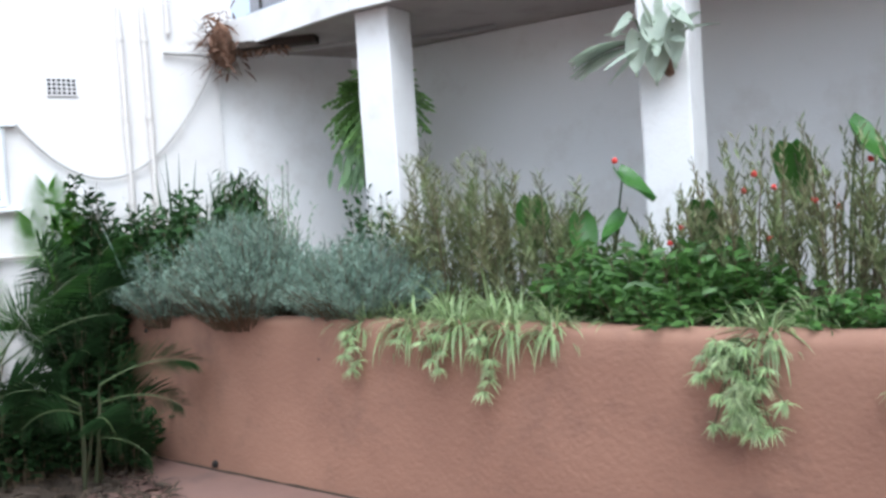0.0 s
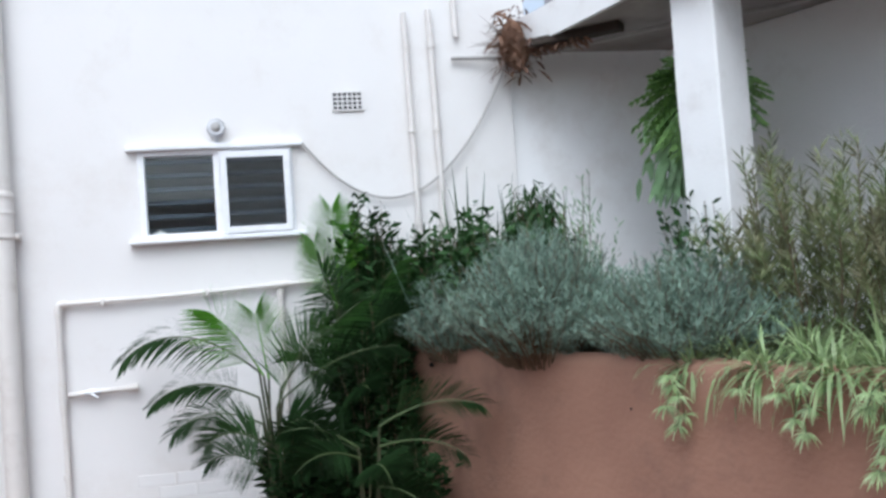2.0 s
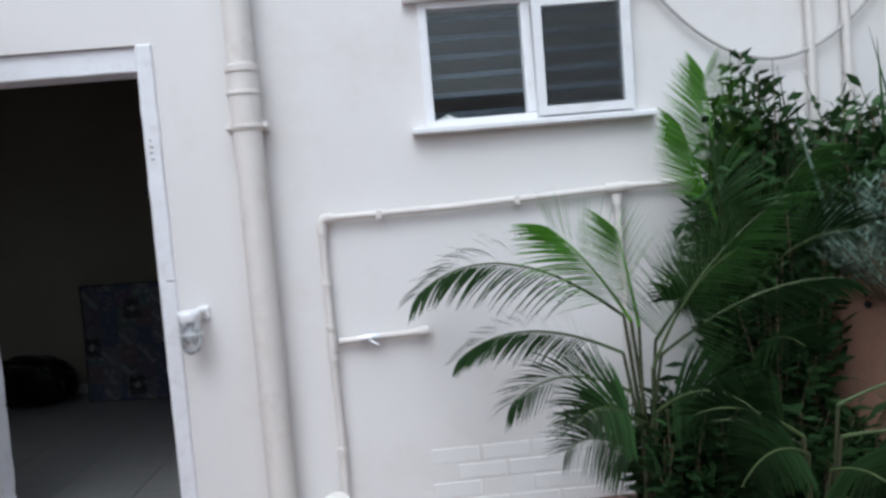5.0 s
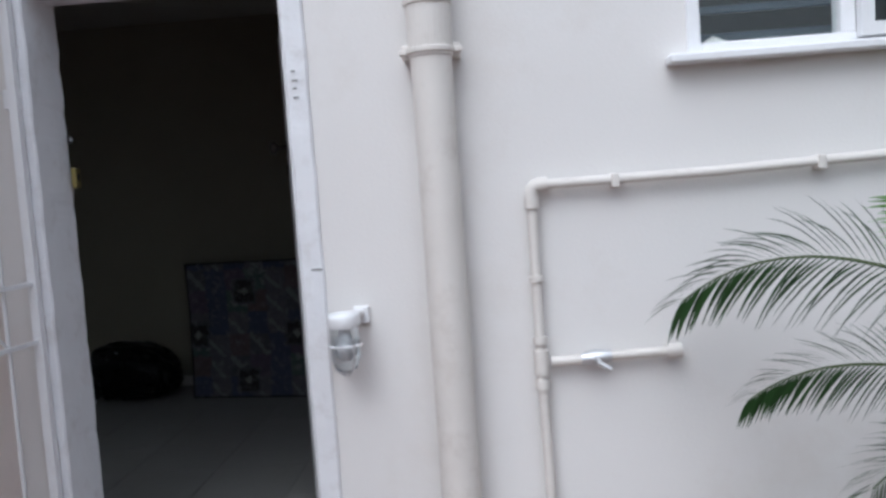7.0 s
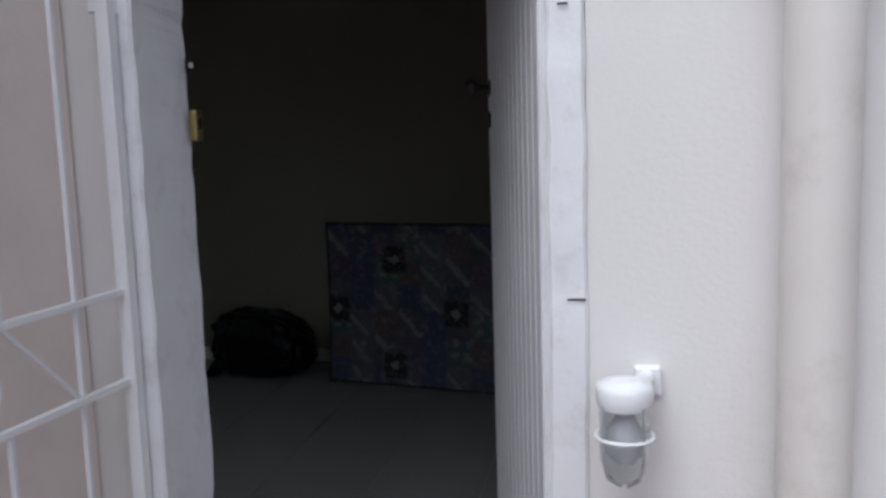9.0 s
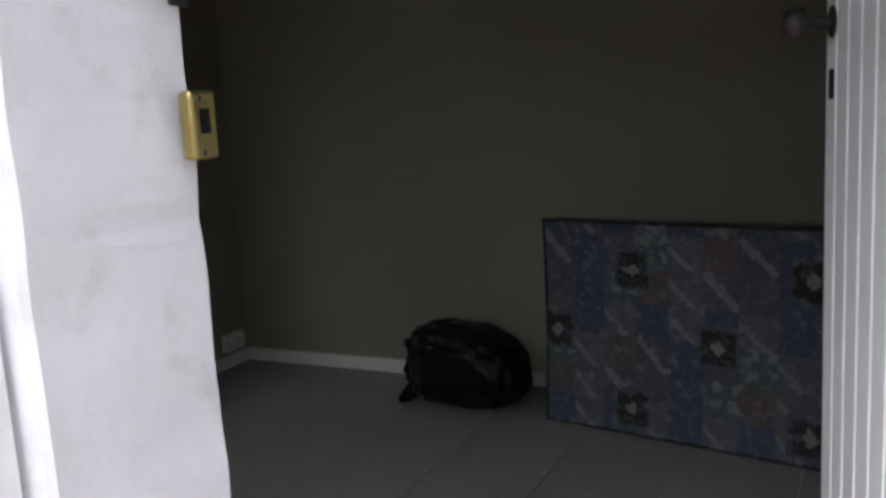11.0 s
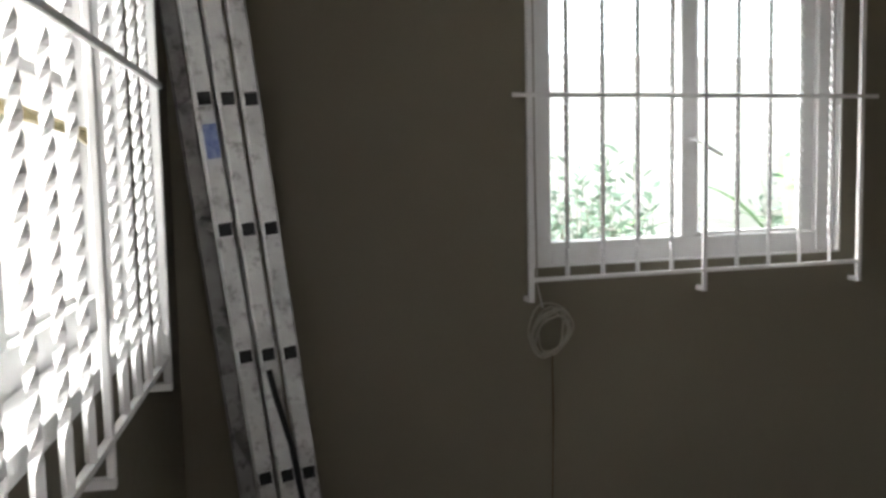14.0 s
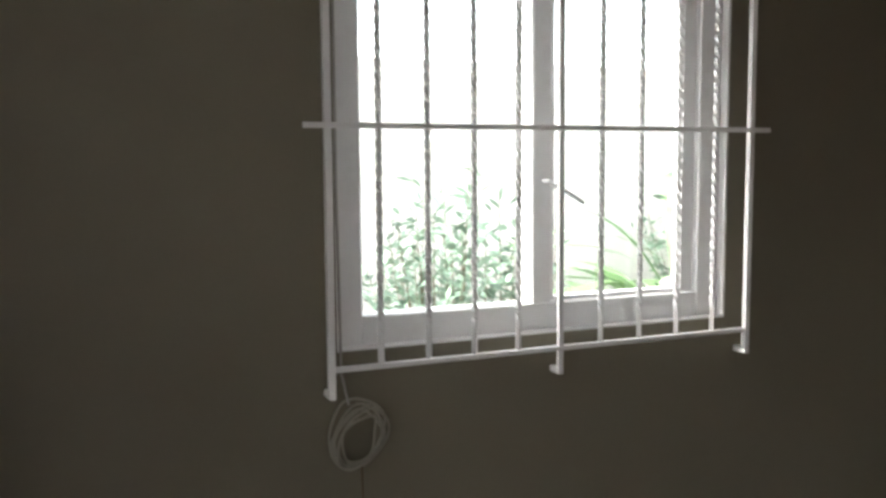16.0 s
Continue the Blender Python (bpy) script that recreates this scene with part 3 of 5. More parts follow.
part("glass", lathe(bmesh.new(), [(0.012, -0.148), (0.03, -0.138), (0.041, -0.11), (0.043, -0.06), (0.043, -0.0125)], 24, Matrix.Translation((-0.005, -0.1, 0))), LAMPGLASS, lamp, "greyish ribbed glass bowl", True)
part("bulb", lathe(bmesh.new(), [(0.008, -0.11), (0.024, -0.09), (0.024, -0.06), (0.012, -0.03), (0.012, -0.014)], 14, Matrix.Translation((-0.005, -0.1, 0))), WHITE, lamp, "", True)
for a in range(4):
    c, s_ = math.cos(a * math.pi / 2 + 0.7), math.sin(a * math.pi / 2 + 0.7)
    part("guard_wire", tube(bmesh.new(), [(-0.005 + 0.048 * c, -0.1 + 0.048 * s_, -0.005), (-0.005 + 0.048 * c, -0.1 + 0.048 * s_, -0.1),
                                          (-0.005 + 0.038 * c, -0.1 + 0.038 * s_, -0.135), (-0.005 + 0.008 * c, -0.1 + 0.008 * s_, -0.156)], 0.0028, 6), METAL, lamp)
part("guard_ring", tube(bmesh.new(), [(-0.005 + 0.049 * math.cos(a), -0.1 + 0.049 * math.sin(a), -0.065) for a in [k * math.pi / 12 for k in range(25)]], 0.0035, 6, caps=False), WHITE, lamp)

# soil pipe on the facade
dp = thing("downpipe", "thick cream painted soil pipe running down the facade", "pipe", (0.345, -0.075, 0.0))
part("upper_pipe", tube(bmesh.new(), [(0, 0, 1.93), (0, 0, 6.4)], 0.057, 24), PIPE, dp, "", True)
part("lower_pipe", tube(bmesh.new(), [(0, 0, -0.05), (0.0, 0, 1.74)], 0.061, 24), PIPE, dp, "", True)
part("socket", lathe(bmesh.new(), [(0.0615, 1.70), (0.066, 1.705), (0.066, 1.96), (0.071, 1.962), (0.071, 1.975), (0.058, 1.982)], 24), PIPE, dp)
for z in (1.72, 1.955, 1.86, 0.08):
    part("collar", lathe(bmesh.new(), [(0.0665, z - 0.009), (0.072, z - 0.006), (0.072, z + 0.006), (0.0665, z + 0.009)], 24), PIPE, dp)
b = box(bmesh.new(), (-0.092, -0.012, 1.712), (0.092, 0.012, 1.728), 0.003)
box(b, (-0.085, 0.0, 1.7), (0.085, 0.085, 1.74), 0.003)
part("bracket", b, PIPE, dp)
part("shoe", tube(bmesh.new(), [(0, 0, 0.06), (0.0, -0.01, -0.02), (0.02, -0.03, -0.05)], 0.082, 20), PIPE, dp, "", True)

# gully beside its foot
gully = thing("drain_elbow", "grey-white drain elbow lying at the wall foot", "pipe", (0.52, -0.13, -0.06))
part("body", tube(bmesh.new(), [(-0.08, 0.03, 0.03), (0.0, 0.0, 0.07), (0.05, -0.02, 0.13), (0.06, -0.03, 0.17)], 0.05, 16), PIPE, gully, "", True)
part("rim", lathe(bmesh.new(), [(0.058, 0.0), (0.062, 0.012), (0.058, 0.026), (0.04, 0.028)], 18, Matrix.Translation((0.06, -0.03, 0.155)) @ Matrix.Rotation(0.5, 4, "X")), PIPE, gully)

# water pipes
wp = thing("water_pipe", "white painted water pipe with elbows, tee and stop tap", "pipe", (0.612, -0.035, 0.0))
r = 0.0155
for pts in ([(0, 0, -0.06), (0.004, 0, 0.4), (-0.002, 0, 0.745)], [(0, 0, 0.80), (0.0, 0, 1.285)],
            [(0.02, 0, 1.308), (0.55, -0.002, 1.312), (1.26, 0, 1.333)], [(1.32, 0, 1.335), (1.75, 0, 1.34), (2.2, 0, 1.345)],
            [(1.29, 0, 1.30), (1.295, 0, 0.9), (1.29, 0, 0.55)], [(0.03, 0, 0.773), (0.13, -0.002, 0.776)], [(0.2, 0, 0.78), (0.39, 0, 0.784)]):
    part("pipe", tube(bmesh.new(), pts, r, 12), PIPE, wp, "", True)
for p, q in (((0, 0, 1.24), (0, 0, 1.275)), ((0, 0, 0.735), (0, 0, 0.81)), ((1.24, 0, 1.333), (1.34, 0, 1.336)), ((1.29, 0, 1.26), (1.29, 0, 1.305)),
             ((0.018, 0, 1.308), (0.05, 0, 1.309)), ((1.292, 0, 1.12), (1.292, 0, 1.16)), ((0.0, 0, 0.83), (0, 0, 0.85)), ((0.0, 0, 0.69), (0.0, 0, 0.72)),
             ((0.375, 0, 0.783), (0.42, 0, 0.785)), ((0.0, 0, 0.28), (0, 0, 0.31)), ((0.0, 0, 1.02), (0, 0, 1.035))):
    part("fitting", tube(bmesh.new(), [p, q], 0.0225, 14), PIPE, wp, "", True)
part("elbow", tube(bmesh.new(), [(0, 0, 1.27), (0.002, 0, 1.296), (0.012, 0, 1.306), (0.035, 0, 1.3085)], 0.021, 14), PIPE, wp, "", True)
tap = part("stop_tap", tube(bmesh.new(), [(0.12, 0, 0.776), (0.165, 0, 0.778), (0.21, 0, 0.78)], [0.019, 0.026, 0.019], 14), METAL, wp, "dull metal stop tap", True)
part("tap_handle", tube(bmesh.new(), [(0.165, -0.02, 0.778), (0.168, -0.05, 0.77), (0.2, -0.055, 0.75)], 0.008, 8), METAL, tap)
for x, z in ((0.25, 1.309), (0.85, 1.32), (1.6, 1.338)):
    part("clip", box(bmesh.new(), (x - 0.012, -0.02, z - 0.025), (x + 0.012, 0.035, z + 0.019), 0.004), PIPE, wp)

up = [(2.803, 3.03, 0.018), (2.967, 3.05, 0.02)]
for x, z, rr in up:
    vp = thing("vent_pipe", "thin white painted pipe running up the facade", "pipe", (x, -0.035, 0.9), group="thin facade pipes")
    part("pipe", tube(bmesh.new(), [(0, 0, 0), (0.004, 0, 1.1), (-0.003, 0, z - 0.9)], rr, 12), PIPE, vp, "", True)
    for k in (0.75, 1.35, 1.9):
        part("collar", tube(bmesh.new(), [(0, 0, k), (0, 0, k + 0.035)], rr + 0.006, 12), PIPE, vp)
        part("clip", box(bmesh.new(), (-0.012, 0, k + 0.1), (0.012, 0.036, k + 0.12), 0.003), PIPE, vp)
vp = thing("vent_pipe", "thin white pipe high on the facade", "pipe", (3.14, -0.03, 2.87), group="thin facade pipes")
part("pipe", tube(bmesh.new(), [(0, 0, 0), (0, 0, 3.3)], 0.018, 12), PIPE, vp, "", True)

# air brick
ab = thing("air_brick", "pale terracotta air brick with square holes", "vent", (2.405, 0.0, 2.475))
part("back", box(bmesh.new(), (-0.098, -0.004, -0.063), (0.098, -0.0005, 0.063)), BLACK, ab, "dark hollow")
part("frame", panel_wall((-0.1, 0.1), (-0.065, 0.065), [(-0.093 + i * 0.0315, -0.093 + i * 0.0315 + 0.023, -0.055 + k * 0.0285, -0.055 + k * 0.0285 + 0.02)
                                                       for i in range(6) for k in range(4)], -0.014, -0.0045), WALL, ab)

# small louvred window
sw = tagged(new("window_1"), "white timber window with dark glass and one sash ajar", "window", kind="structure")
x0, x1, z0, z1 = SMALL
part("lintel", box(bmesh.new(), (1.04, -0.055, 2.197), (2.095, 0.0, 2.228), 0.004), WHITE, sw)
part("sill", box(bmesh.new(), (1.035, -0.07, 1.632), (2.1, 0.02, 1.659), 0.005), WHITE, sw)
for nm, lo, hi in (("frame", (x0, -0.012, z0), (x0 + 0.04, 0.06, z1)), ("frame", (x1 - 0.04, -0.012, z0), (x1, 0.06, z1)), ("frame", (x0 + 0.04, -0.012, z1 - 0.035), (x1 - 0.04, 0.06, z1)),
                   ("frame", (x0 + 0.04, -0.012, z0), (x1 - 0.04, 0.06, z0 + 0.03)), ("mullion", (1.545, -0.012, z0 + 0.03), (1.59, 0.06, z1 - 0.035))):
    part(nm, box(bmesh.new(), lo, hi, 0.004), WHITE, sw)
pane = part("pane", box(bmesh.new(), (x0 + 0.038, 0.02, z0 + 0.028), (1.547, 0.024, z1 - 0.033)), PANE, sw)
pane.visible_shadow = False
sash = part("sash", panel_wall((0, 0.42), (0, 0.5), [(0.038, 0.382, 0.038, 0.462)], -0.018, 0.018), WHITE, sw)
sash.matrix_world = pose(1.588, -0.03, z0 + 0.012, rx=2.5)
sp = part("pane", box(bmesh.new(), (0.036, -0.002, 0.036), (0.384, 0.002, 0.464)), glass("obscured_glass", (0.8, 0.86, 0.86), 0.25), sash, "patterned obscured glass")
sp.visible_shadow = False
for i in range(6):
    b = bmesh.new()
    box(b, (x0 + 0.02, -0.022, -0.004), (x1 - 0.02, 0.022, 0.004), 0.002)
    lo = part("louvre", b, mat("blind_slat", (0.045, 0.06, 0.08), 0.6, bump=0.05) if i == 0 else bpy.data.materials["blind_slat"], sw)
    lo.matrix_world = pose(0, 0.12, z0 + 0.06 + i * 0.085, rx=38)
lc = part("cloth", tube(bmesh.new(), [(1.16, 0.08, 1.69), (1.2, 0.085, 1.70), (1.27, 0.085, 1.68)], [0.01, 0.022, 0.008], 8), WALL, sw, "pale cloth on the sill")

# security sensor above it
cam_ob = thing("wall_sensor", "grey round sensor lamp above the window", "sensor", (1.578, -0.0, 2.32))
part("base", lathe(bmesh.new(), [(0.05, 0), (0.053, 0.015), (0.046, 0.03)], 20, Matrix.Rotation(radians(90), 4, "X")), METAL, cam_ob, "", True)
part("head", lathe(bmesh.new(), [(0.036, 0.028), (0.053, 0.04), (0.057, 0.07), (0.046, 0.085)], 20, Matrix.Rotation(radians(90), 4, "X")), METAL, cam_ob, "", True)
part("lens", lathe(bmesh.new(), [(0.03, 0.0855), (0.026, 0.096), (0.012, 0.1)], 16, Matrix.Rotation(radians(90), 4, "X")), CABLE, cam_ob, "", True)
part("stem", tube(bmesh.new(), [(0, -0.02, -0.03), (0, -0.02, -0.085)], 0.012, 8), METAL, cam_ob)


def sag(a, b, drop, n=18):
    a, b = Vector(a), Vector(b)
    return [a.lerp(b, i / n) - Vector((0, 0, drop * 4 * (i / n) * (1 - i / n))) for i in range(n + 1)]


cb = thing("cable", "grey cable slung in a loop along the facade", "cable", (2.09, -0.03, 2.2))
b = bmesh.new()
tube(b, [p - Vector((2.09, -0.03, 2.2)) for p in sag((2.09, -0.03, 2.22), (3.5, -0.05, 2.75), 0.62, 26)], 0.008, 6)
part("line", b, CABLE, cb)
c2 = thing("cable", "grey cable running under the balcony soffit", "cable", (3.3, -0.05, 2.72))
b = bmesh.new()
tube(b, [p - Vector((3.3, -0.05, 2.72)) for p in [Vector((3.1, -0.03, 2.73)), Vector((3.45, -0.06, 2.72)), Vector((3.7, -0.3, 2.69)), Vector((4.2, -0.7, 2.715)), Vector((4.9, -1.1, 2.735)), Vector((5.1, -1.35, 2.75))]], 0.014, 8)
part("line", b, CABLE, c2)

# pencil marks and an old hinge cut on the right jamb
for z, w in ((1.62, 0.018), (1.648, 0.012), (1.672, 0.016), (1.70, 0.01)):
    part("pencil_mark", box(bmesh.new(), (-0.082, -0.0175, z), (-0.082 + w, -0.0165, z + 0.004)), IRON, fr, "dark pencil mark")
part("old_cut", box(bmesh.new(), (-0.07, -0.0175, 1.096), (-0.036, -0.0165, 1.1)), IRON, fr, "old saw cut in the paint")

rot = thing("rotten_board", "dark rotten board hanging under the slab corner", "board", (3.7, -0.42, 2.764))
b = bmesh.new()
box(b, (-0.16, -0.07, -0.055), (0.42, 0.05, 0.0), 0.008, Matrix.Rotation(radians(-42), 4, "Z"))
for v in b.verts:
    v.co += Vector((0.02 * noise.noise(v.co * 6), 0.02 * noise.noise(v.co * 7), 0))
part("plank", b, mat("rotten_wood", (0.045, 0.032, 0.024), 0.9, col2=(0.02, 0.015, 0.012), scale=20, grain=60, bump=0.8), rot)
# ---- the room ----
def twisted(bm, a, b, half=0.0065, turns=16.0, z0=0.0, z1=1.0, n=90):
    """A square bar from a to b, twisted between the shares z0 and z1 of its length."""
    a, b = Vector(a), Vector(b)
    d = (b - a).normalized()
    s = d.orthogonal().normalized()
    t = d.cross(s)
    rings = []
    for i in range(n + 1):
        f = i / n
        w = min(max((f - z0) / max(z1 - z0, 1e-6), 0), 1) * turns * math.pi / 2 + math.pi / 4
        p = a.lerp(b, f)
        rings.append([bm.verts.new(p + half * 1.414 * (math.cos(w + k * math.pi / 2) * s + math.sin(w + k * math.pi / 2) * t)) for k in range(4)])
    for r, q in zip(rings, rings[1:]):
        for k in range(4):
            bm.faces.new((r[k], r[(k + 1) % 4], q[(k + 1) % 4], q[k]))
    bm.faces.new(rings[0][::-1])
    bm.faces.new(rings[-1])
    return bm


def burglar_bars(name, label, m, width, z0, z1, cross, bars, straight, overhang=0.06):
    """A barred frame: local x runs along the wall, y away from it."""
    g = thing(name, label, "burglar bars")
    g.matrix_world = m
    for x in (0, width):
        b = box(bmesh.new(), (x - 0.009, -0.009, z0 - 0.055), (x + 0.009, 0.009, z1), 0.002)
        box(b, (x - 0.009, -0.045, z0 - 0.073), (x + 0.009, 0.009, z0 - 0.0555), 0.002)
        part("stile", b, WHITE, g)
    part("bottom_rail", box(bmesh.new(), (0.0095, -0.007, z0 - 0.007), (width - 0.0095, 0.007, z0 + 0.007), 0.002), WHITE, g)
    part("top_rail", box(bmesh.new(), (0.0095, -0.007, z1 - 0.014), (width - 0.0095, 0.007, z1), 0.002), WHITE, g)
    for z in cross:
        part("cross_rail", box(bmesh.new(), (-overhang, 0.0075, z - 0.007), (width + overhang, 0.0175, z + 0.007), 0.002), WHITE, g)
    for i in range(1, bars + 1):
        x = width * i / (bars + 1)
        if i in straight:
            b = box(bmesh.new(), (x - 0.008, -0.0065, z0 - 0.055), (x + 0.008, 0.0065, z1 - 0.015), 0.002)
            box(b, (x - 0.008, -0.045, z0 - 0.073), (x + 0.008, 0.0065, z0 - 0.0555), 0.002)
            part("bar", b, WHITE, g)
        else:
            part("bar", twisted(bmesh.new(), (x, 0, z0 + 0.007), (x, 0, z1 - 0.0145), 0.0062, 34, 0.06, 0.94), WHITE, g, "twisted square bar")
    return g


def casement(name, label, m, width, height, mull, sash_side):
    """A two-light casement: local x along the wall, y into the room, z from the sill."""
    w = tagged(new(name), label, "window", kind="structure")
    w.matrix_world = m
    fr = 0.08
    for nm, lo, hi in (("frame", (0, -0.07, 0), (fr, 0.0, height)), ("frame", (width - fr, -0.07, 0), (width, 0.0, height)), ("frame", (fr, -0.07, 0), (width - fr, 0, fr)),
                       ("frame", (fr, -0.07, height - fr), (width - fr, 0, height)), ("mullion", (mull - 0.03, -0.07, fr), (mull + 0.03, 0.004, height - fr))):
        part(nm, box(bmesh.new(), lo, hi, 0.004), WHITE, w)
    for a, b, sash in ((fr, mull - 0.03, sash_side == 0), (mull + 0.03, width - fr, sash_side == 1)):
        if sash:
            part("sash", panel_wall((a + 0.002, b - 0.002), (fr + 0.002, height - fr - 0.002), [(a + 0.02, b - 0.045, fr + 0.012, height - fr - 0.045)], -0.06, -0.02), WHITE, w)
            a, b = a + 0.04, b - 0.04
        p = part("pane", box(bmesh.new(), (a, -0.045, fr), (b, -0.041, height - fr)), PANE, w)
        p.visible_shadow = False
    stay = part("stay", tube(bmesh.new(), [(mull, 0.01, 0.42), (mull, 0.035, 0.42), (mull + 0.11, 0.04, 0.36)], 0.006, 8), WHITE, w, "white window stay")
    return w


y0, y1, z0, z1 = SIDE
mw = Matrix.Translation((ROOM_W - 0.035, y0, z0)) @ Matrix.Rotation(radians(90), 4, "Z") @ Matrix.Diagonal((1, -1, 1, 1))
west = casement("window_2", "white timber casement window overexposed by daylight", mw, y1 - y0, z1 - z0, 0.60, 1)
part("lining", panel_wall((0.0, y1 - y0), (0.0, z1 - z0), [(0.006, y1 - y0 - 0.006, 0.006, z1 - z0 - 0.006)], 0.001, 0.033), WHITE, west)
mg = Matrix.Translation((ROOM_W + 0.045, 1.517, 0)) @ Matrix.Rotation(radians(90), 4, "Z") @ Matrix.Diagonal((1, -1, 1, 1))
burglar_bars("burglar_bars", "white welded window bars with twisted uprights on brackets", mg, 1.285, 1.012, 2.3, (1.606,), 9, (5,), 0.062)
x0, x1, z0, z1 = FRONT
mf = Matrix.Translation((x0, 0.285, z0)) @ Matrix.Rotation(radians(-6.8), 4, "Z")
south = casement("window_3", "white timber casement window with a brass stay beside the ladder", mf, x1 - x0, z1 - z0, 0.68, 0)
part("lining", panel_wall((0.0, x1 - x0), (0.0, z1 - z0), [(0.006, x1 - x0 - 0.006, 0.006, z1 - z0 - 0.006)], 0.001, 0.047), WHITE, south)
part("sill", box(bmesh.new(), (0.007, 0.0015, -0.022), (x1 - x0 - 0.007, 0.085, 0.018), 0.004), WHITE, south, "broad white inner sill")
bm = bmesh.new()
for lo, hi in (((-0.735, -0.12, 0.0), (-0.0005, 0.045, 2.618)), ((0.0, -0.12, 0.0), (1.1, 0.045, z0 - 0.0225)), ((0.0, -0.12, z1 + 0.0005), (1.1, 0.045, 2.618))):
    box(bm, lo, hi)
inner = structure("wall_south_inner", bm, ROOM, "shade-darkened olive-beige wall around the front window", "wall")
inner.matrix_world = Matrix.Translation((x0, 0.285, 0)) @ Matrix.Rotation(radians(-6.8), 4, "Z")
part("glazing_bar", box(bmesh.new(), (0.082, -0.058, 0.48), (x1 - x0 - 0.082, -0.022, 0.505), 0.003), WHITE, south)
part("brass_stay", tube(bmesh.new(), [(0.8, 0.05, 0.40), (0.36, 0.045, 0.388), (0.28, 0.045, 0.382)], [0.010, 0.010, 0.016], 8), BRASS, south, "brass casement stay")
mg = Matrix.Translation((-2.93, 0.4, 0)) @ Matrix.Rotation(radians(-6.8), 4, "Z")
burglar_bars("burglar_bars", "white twisted steel window bars glowing in daylight", mg, 1.32, 0.985, 2.2, (1.56,), 10, (5,), 0.0)

# extension ladder of three nested sections
lad = thing("extension_ladder", "scuffed paint-spattered aluminium ladder of three nested sections", "ladder")
lad.matrix_world = Matrix.Translation((-2.974, 0.676, 0)) @ Matrix.Rotation(radians(6), 4, "Z") @ Matrix.Rotation(radians(6.6), 4, "X")
LM = mat("scuffed_ladder_metal", (0.38, 0.375, 0.375), 0.5, 0.2, col2=(0.25, 0.246, 0.242), scale=14, grain=60, bump=0.2, amount=0.8, stain=(0.03, 0.028, 0.027), stain_scale=24, stain_amount=0.95)


def stile(x, y, L, name="stile"):
    bm = bmesh.new()
    prof = [(-0.0, -0.017), (0.0, 0.017), (-0.006, 0.0215), (-0.02, 0.0215), (-0.024, 0.018), (-0.024, -0.018), (-0.02, -0.0215), (-0.006, -0.0215)]
    zs = [0.0, L]
    rings = [[bm.verts.new((x + px, y + py, z)) for px, py in prof] for z in zs]
    for k in range(len(prof)):
        bm.faces.new((rings[0][k], rings[0][(k + 1) % 8], rings[1][(k + 1) % 8], rings[1][k]))
    bm.faces.new(rings[0][::-1])
    bm.faces.new(rings[1])
    bmesh.ops.recalc_face_normals(bm, faces=bm.faces)
    return part(name, bm, LM, lad)


for s in range(3):
    yy = s * 0.05
    stile(0.0, yy, 2.05)
    stile(-0.36, yy, 2.05)
    for k in range(7):
        z = 0.098 + 0.2875 * k - 0.006 * s
        part("rung", tube(bmesh.new(), [(-0.3598, yy, z), (-0.0245, yy, z)], 0.014, 8), LM, lad)
        e = box(bmesh.new(), (-0.002, yy - 0.0165, z - 0.0165), (0.0012, yy + 0.0165, z + 0.0165), 0.002)
        part("rung_rim", e, METAL, lad)
        part("rung_hole", box(bmesh.new(), (0.0014, yy - 0.0145, z - 0.0145), (0.002, yy + 0.0145, z + 0.0145)), BLACK, lad, "black hollow rung end")
for y in (0.0, 0.05, 0.1):
    part("foot", box(bmesh.new(), (-0.028, y - 0.0235, -0.012), (0.004, y + 0.0235, 0.0), 0.003), BLACK, lad, "black rubber foot")
    part("foot", box(bmesh.new(), (-0.388, y - 0.0235, -0.012), (-0.356, y + 0.0235, 0.0), 0.003), BLACK, lad, "black rubber foot")
lad.location.z = 0.012
stk = part("sticker", box(bmesh.new(), (0.0004, -0.013, 1.405), (0.0012, 0.017, 1.48)), mat("blue_sticker", (0.03, 0.05, 0.16), 0.4, col2=(0.16, 0.19, 0.27), scale=70, bump=0.02, amount=0.9), lad, "faded blue sticker")
rope = part("rope", tube(bmesh.new(), [(0.004, 0.045, 0.92), (0.012, 0.05, 0.86), (0.014, 0.068, 0.74), (0.012, 0.075, 0.6), (0.014, 0.07, 0.42), (0.01, 0.06, 0.3)], 0.007, 8), BLACK, lad, "dark blue rope end")

# mattress on its side, against the back wall
cols = [(0.075, 0.075, 0.085), (0.10, 0.098, 0.112), (0.058, 0.064, 0.105), (0.09, 0.07, 0.10), (0.07, 0.10, 0.09), (0.10, 0.074, 0.078), (0.17, 0.17, 0.18), (0.02, 0.018, 0.018), (0.2, 0.2, 0.19)]
fab = [mat("quilted_fabric", c, 0.85, col2=[v * 0.72 for v in c], scale=30, grain=150, bump=0.3, amount=0.9, stain=(0.24, 0.24, 0.25), stain_scale=24, stain_amount=0.6) for c in cols]
mt = thing("mattress", "worn patchwork-print foam mattress standing on its long side", "mattress")
mt.matrix_world = Matrix.Translation((-1.60, 3.13, 0.0)) @ Matrix.Rotation(radians(-11), 4, "Z") @ Matrix.Rotation(radians(-2), 4, "X")
bm = bmesh.new()
nx, nz, L, H, T = 150, 74, 1.88, 0.915, 0.15


def puff(x, z):
    ex, ez = min(x, L - x), min(z, H - z)
    return -0.012 * (1 - math.exp(-min(ex, ez) / 0.03)) + 0.006 * noise.noise((x * 4, z * 4, 7))


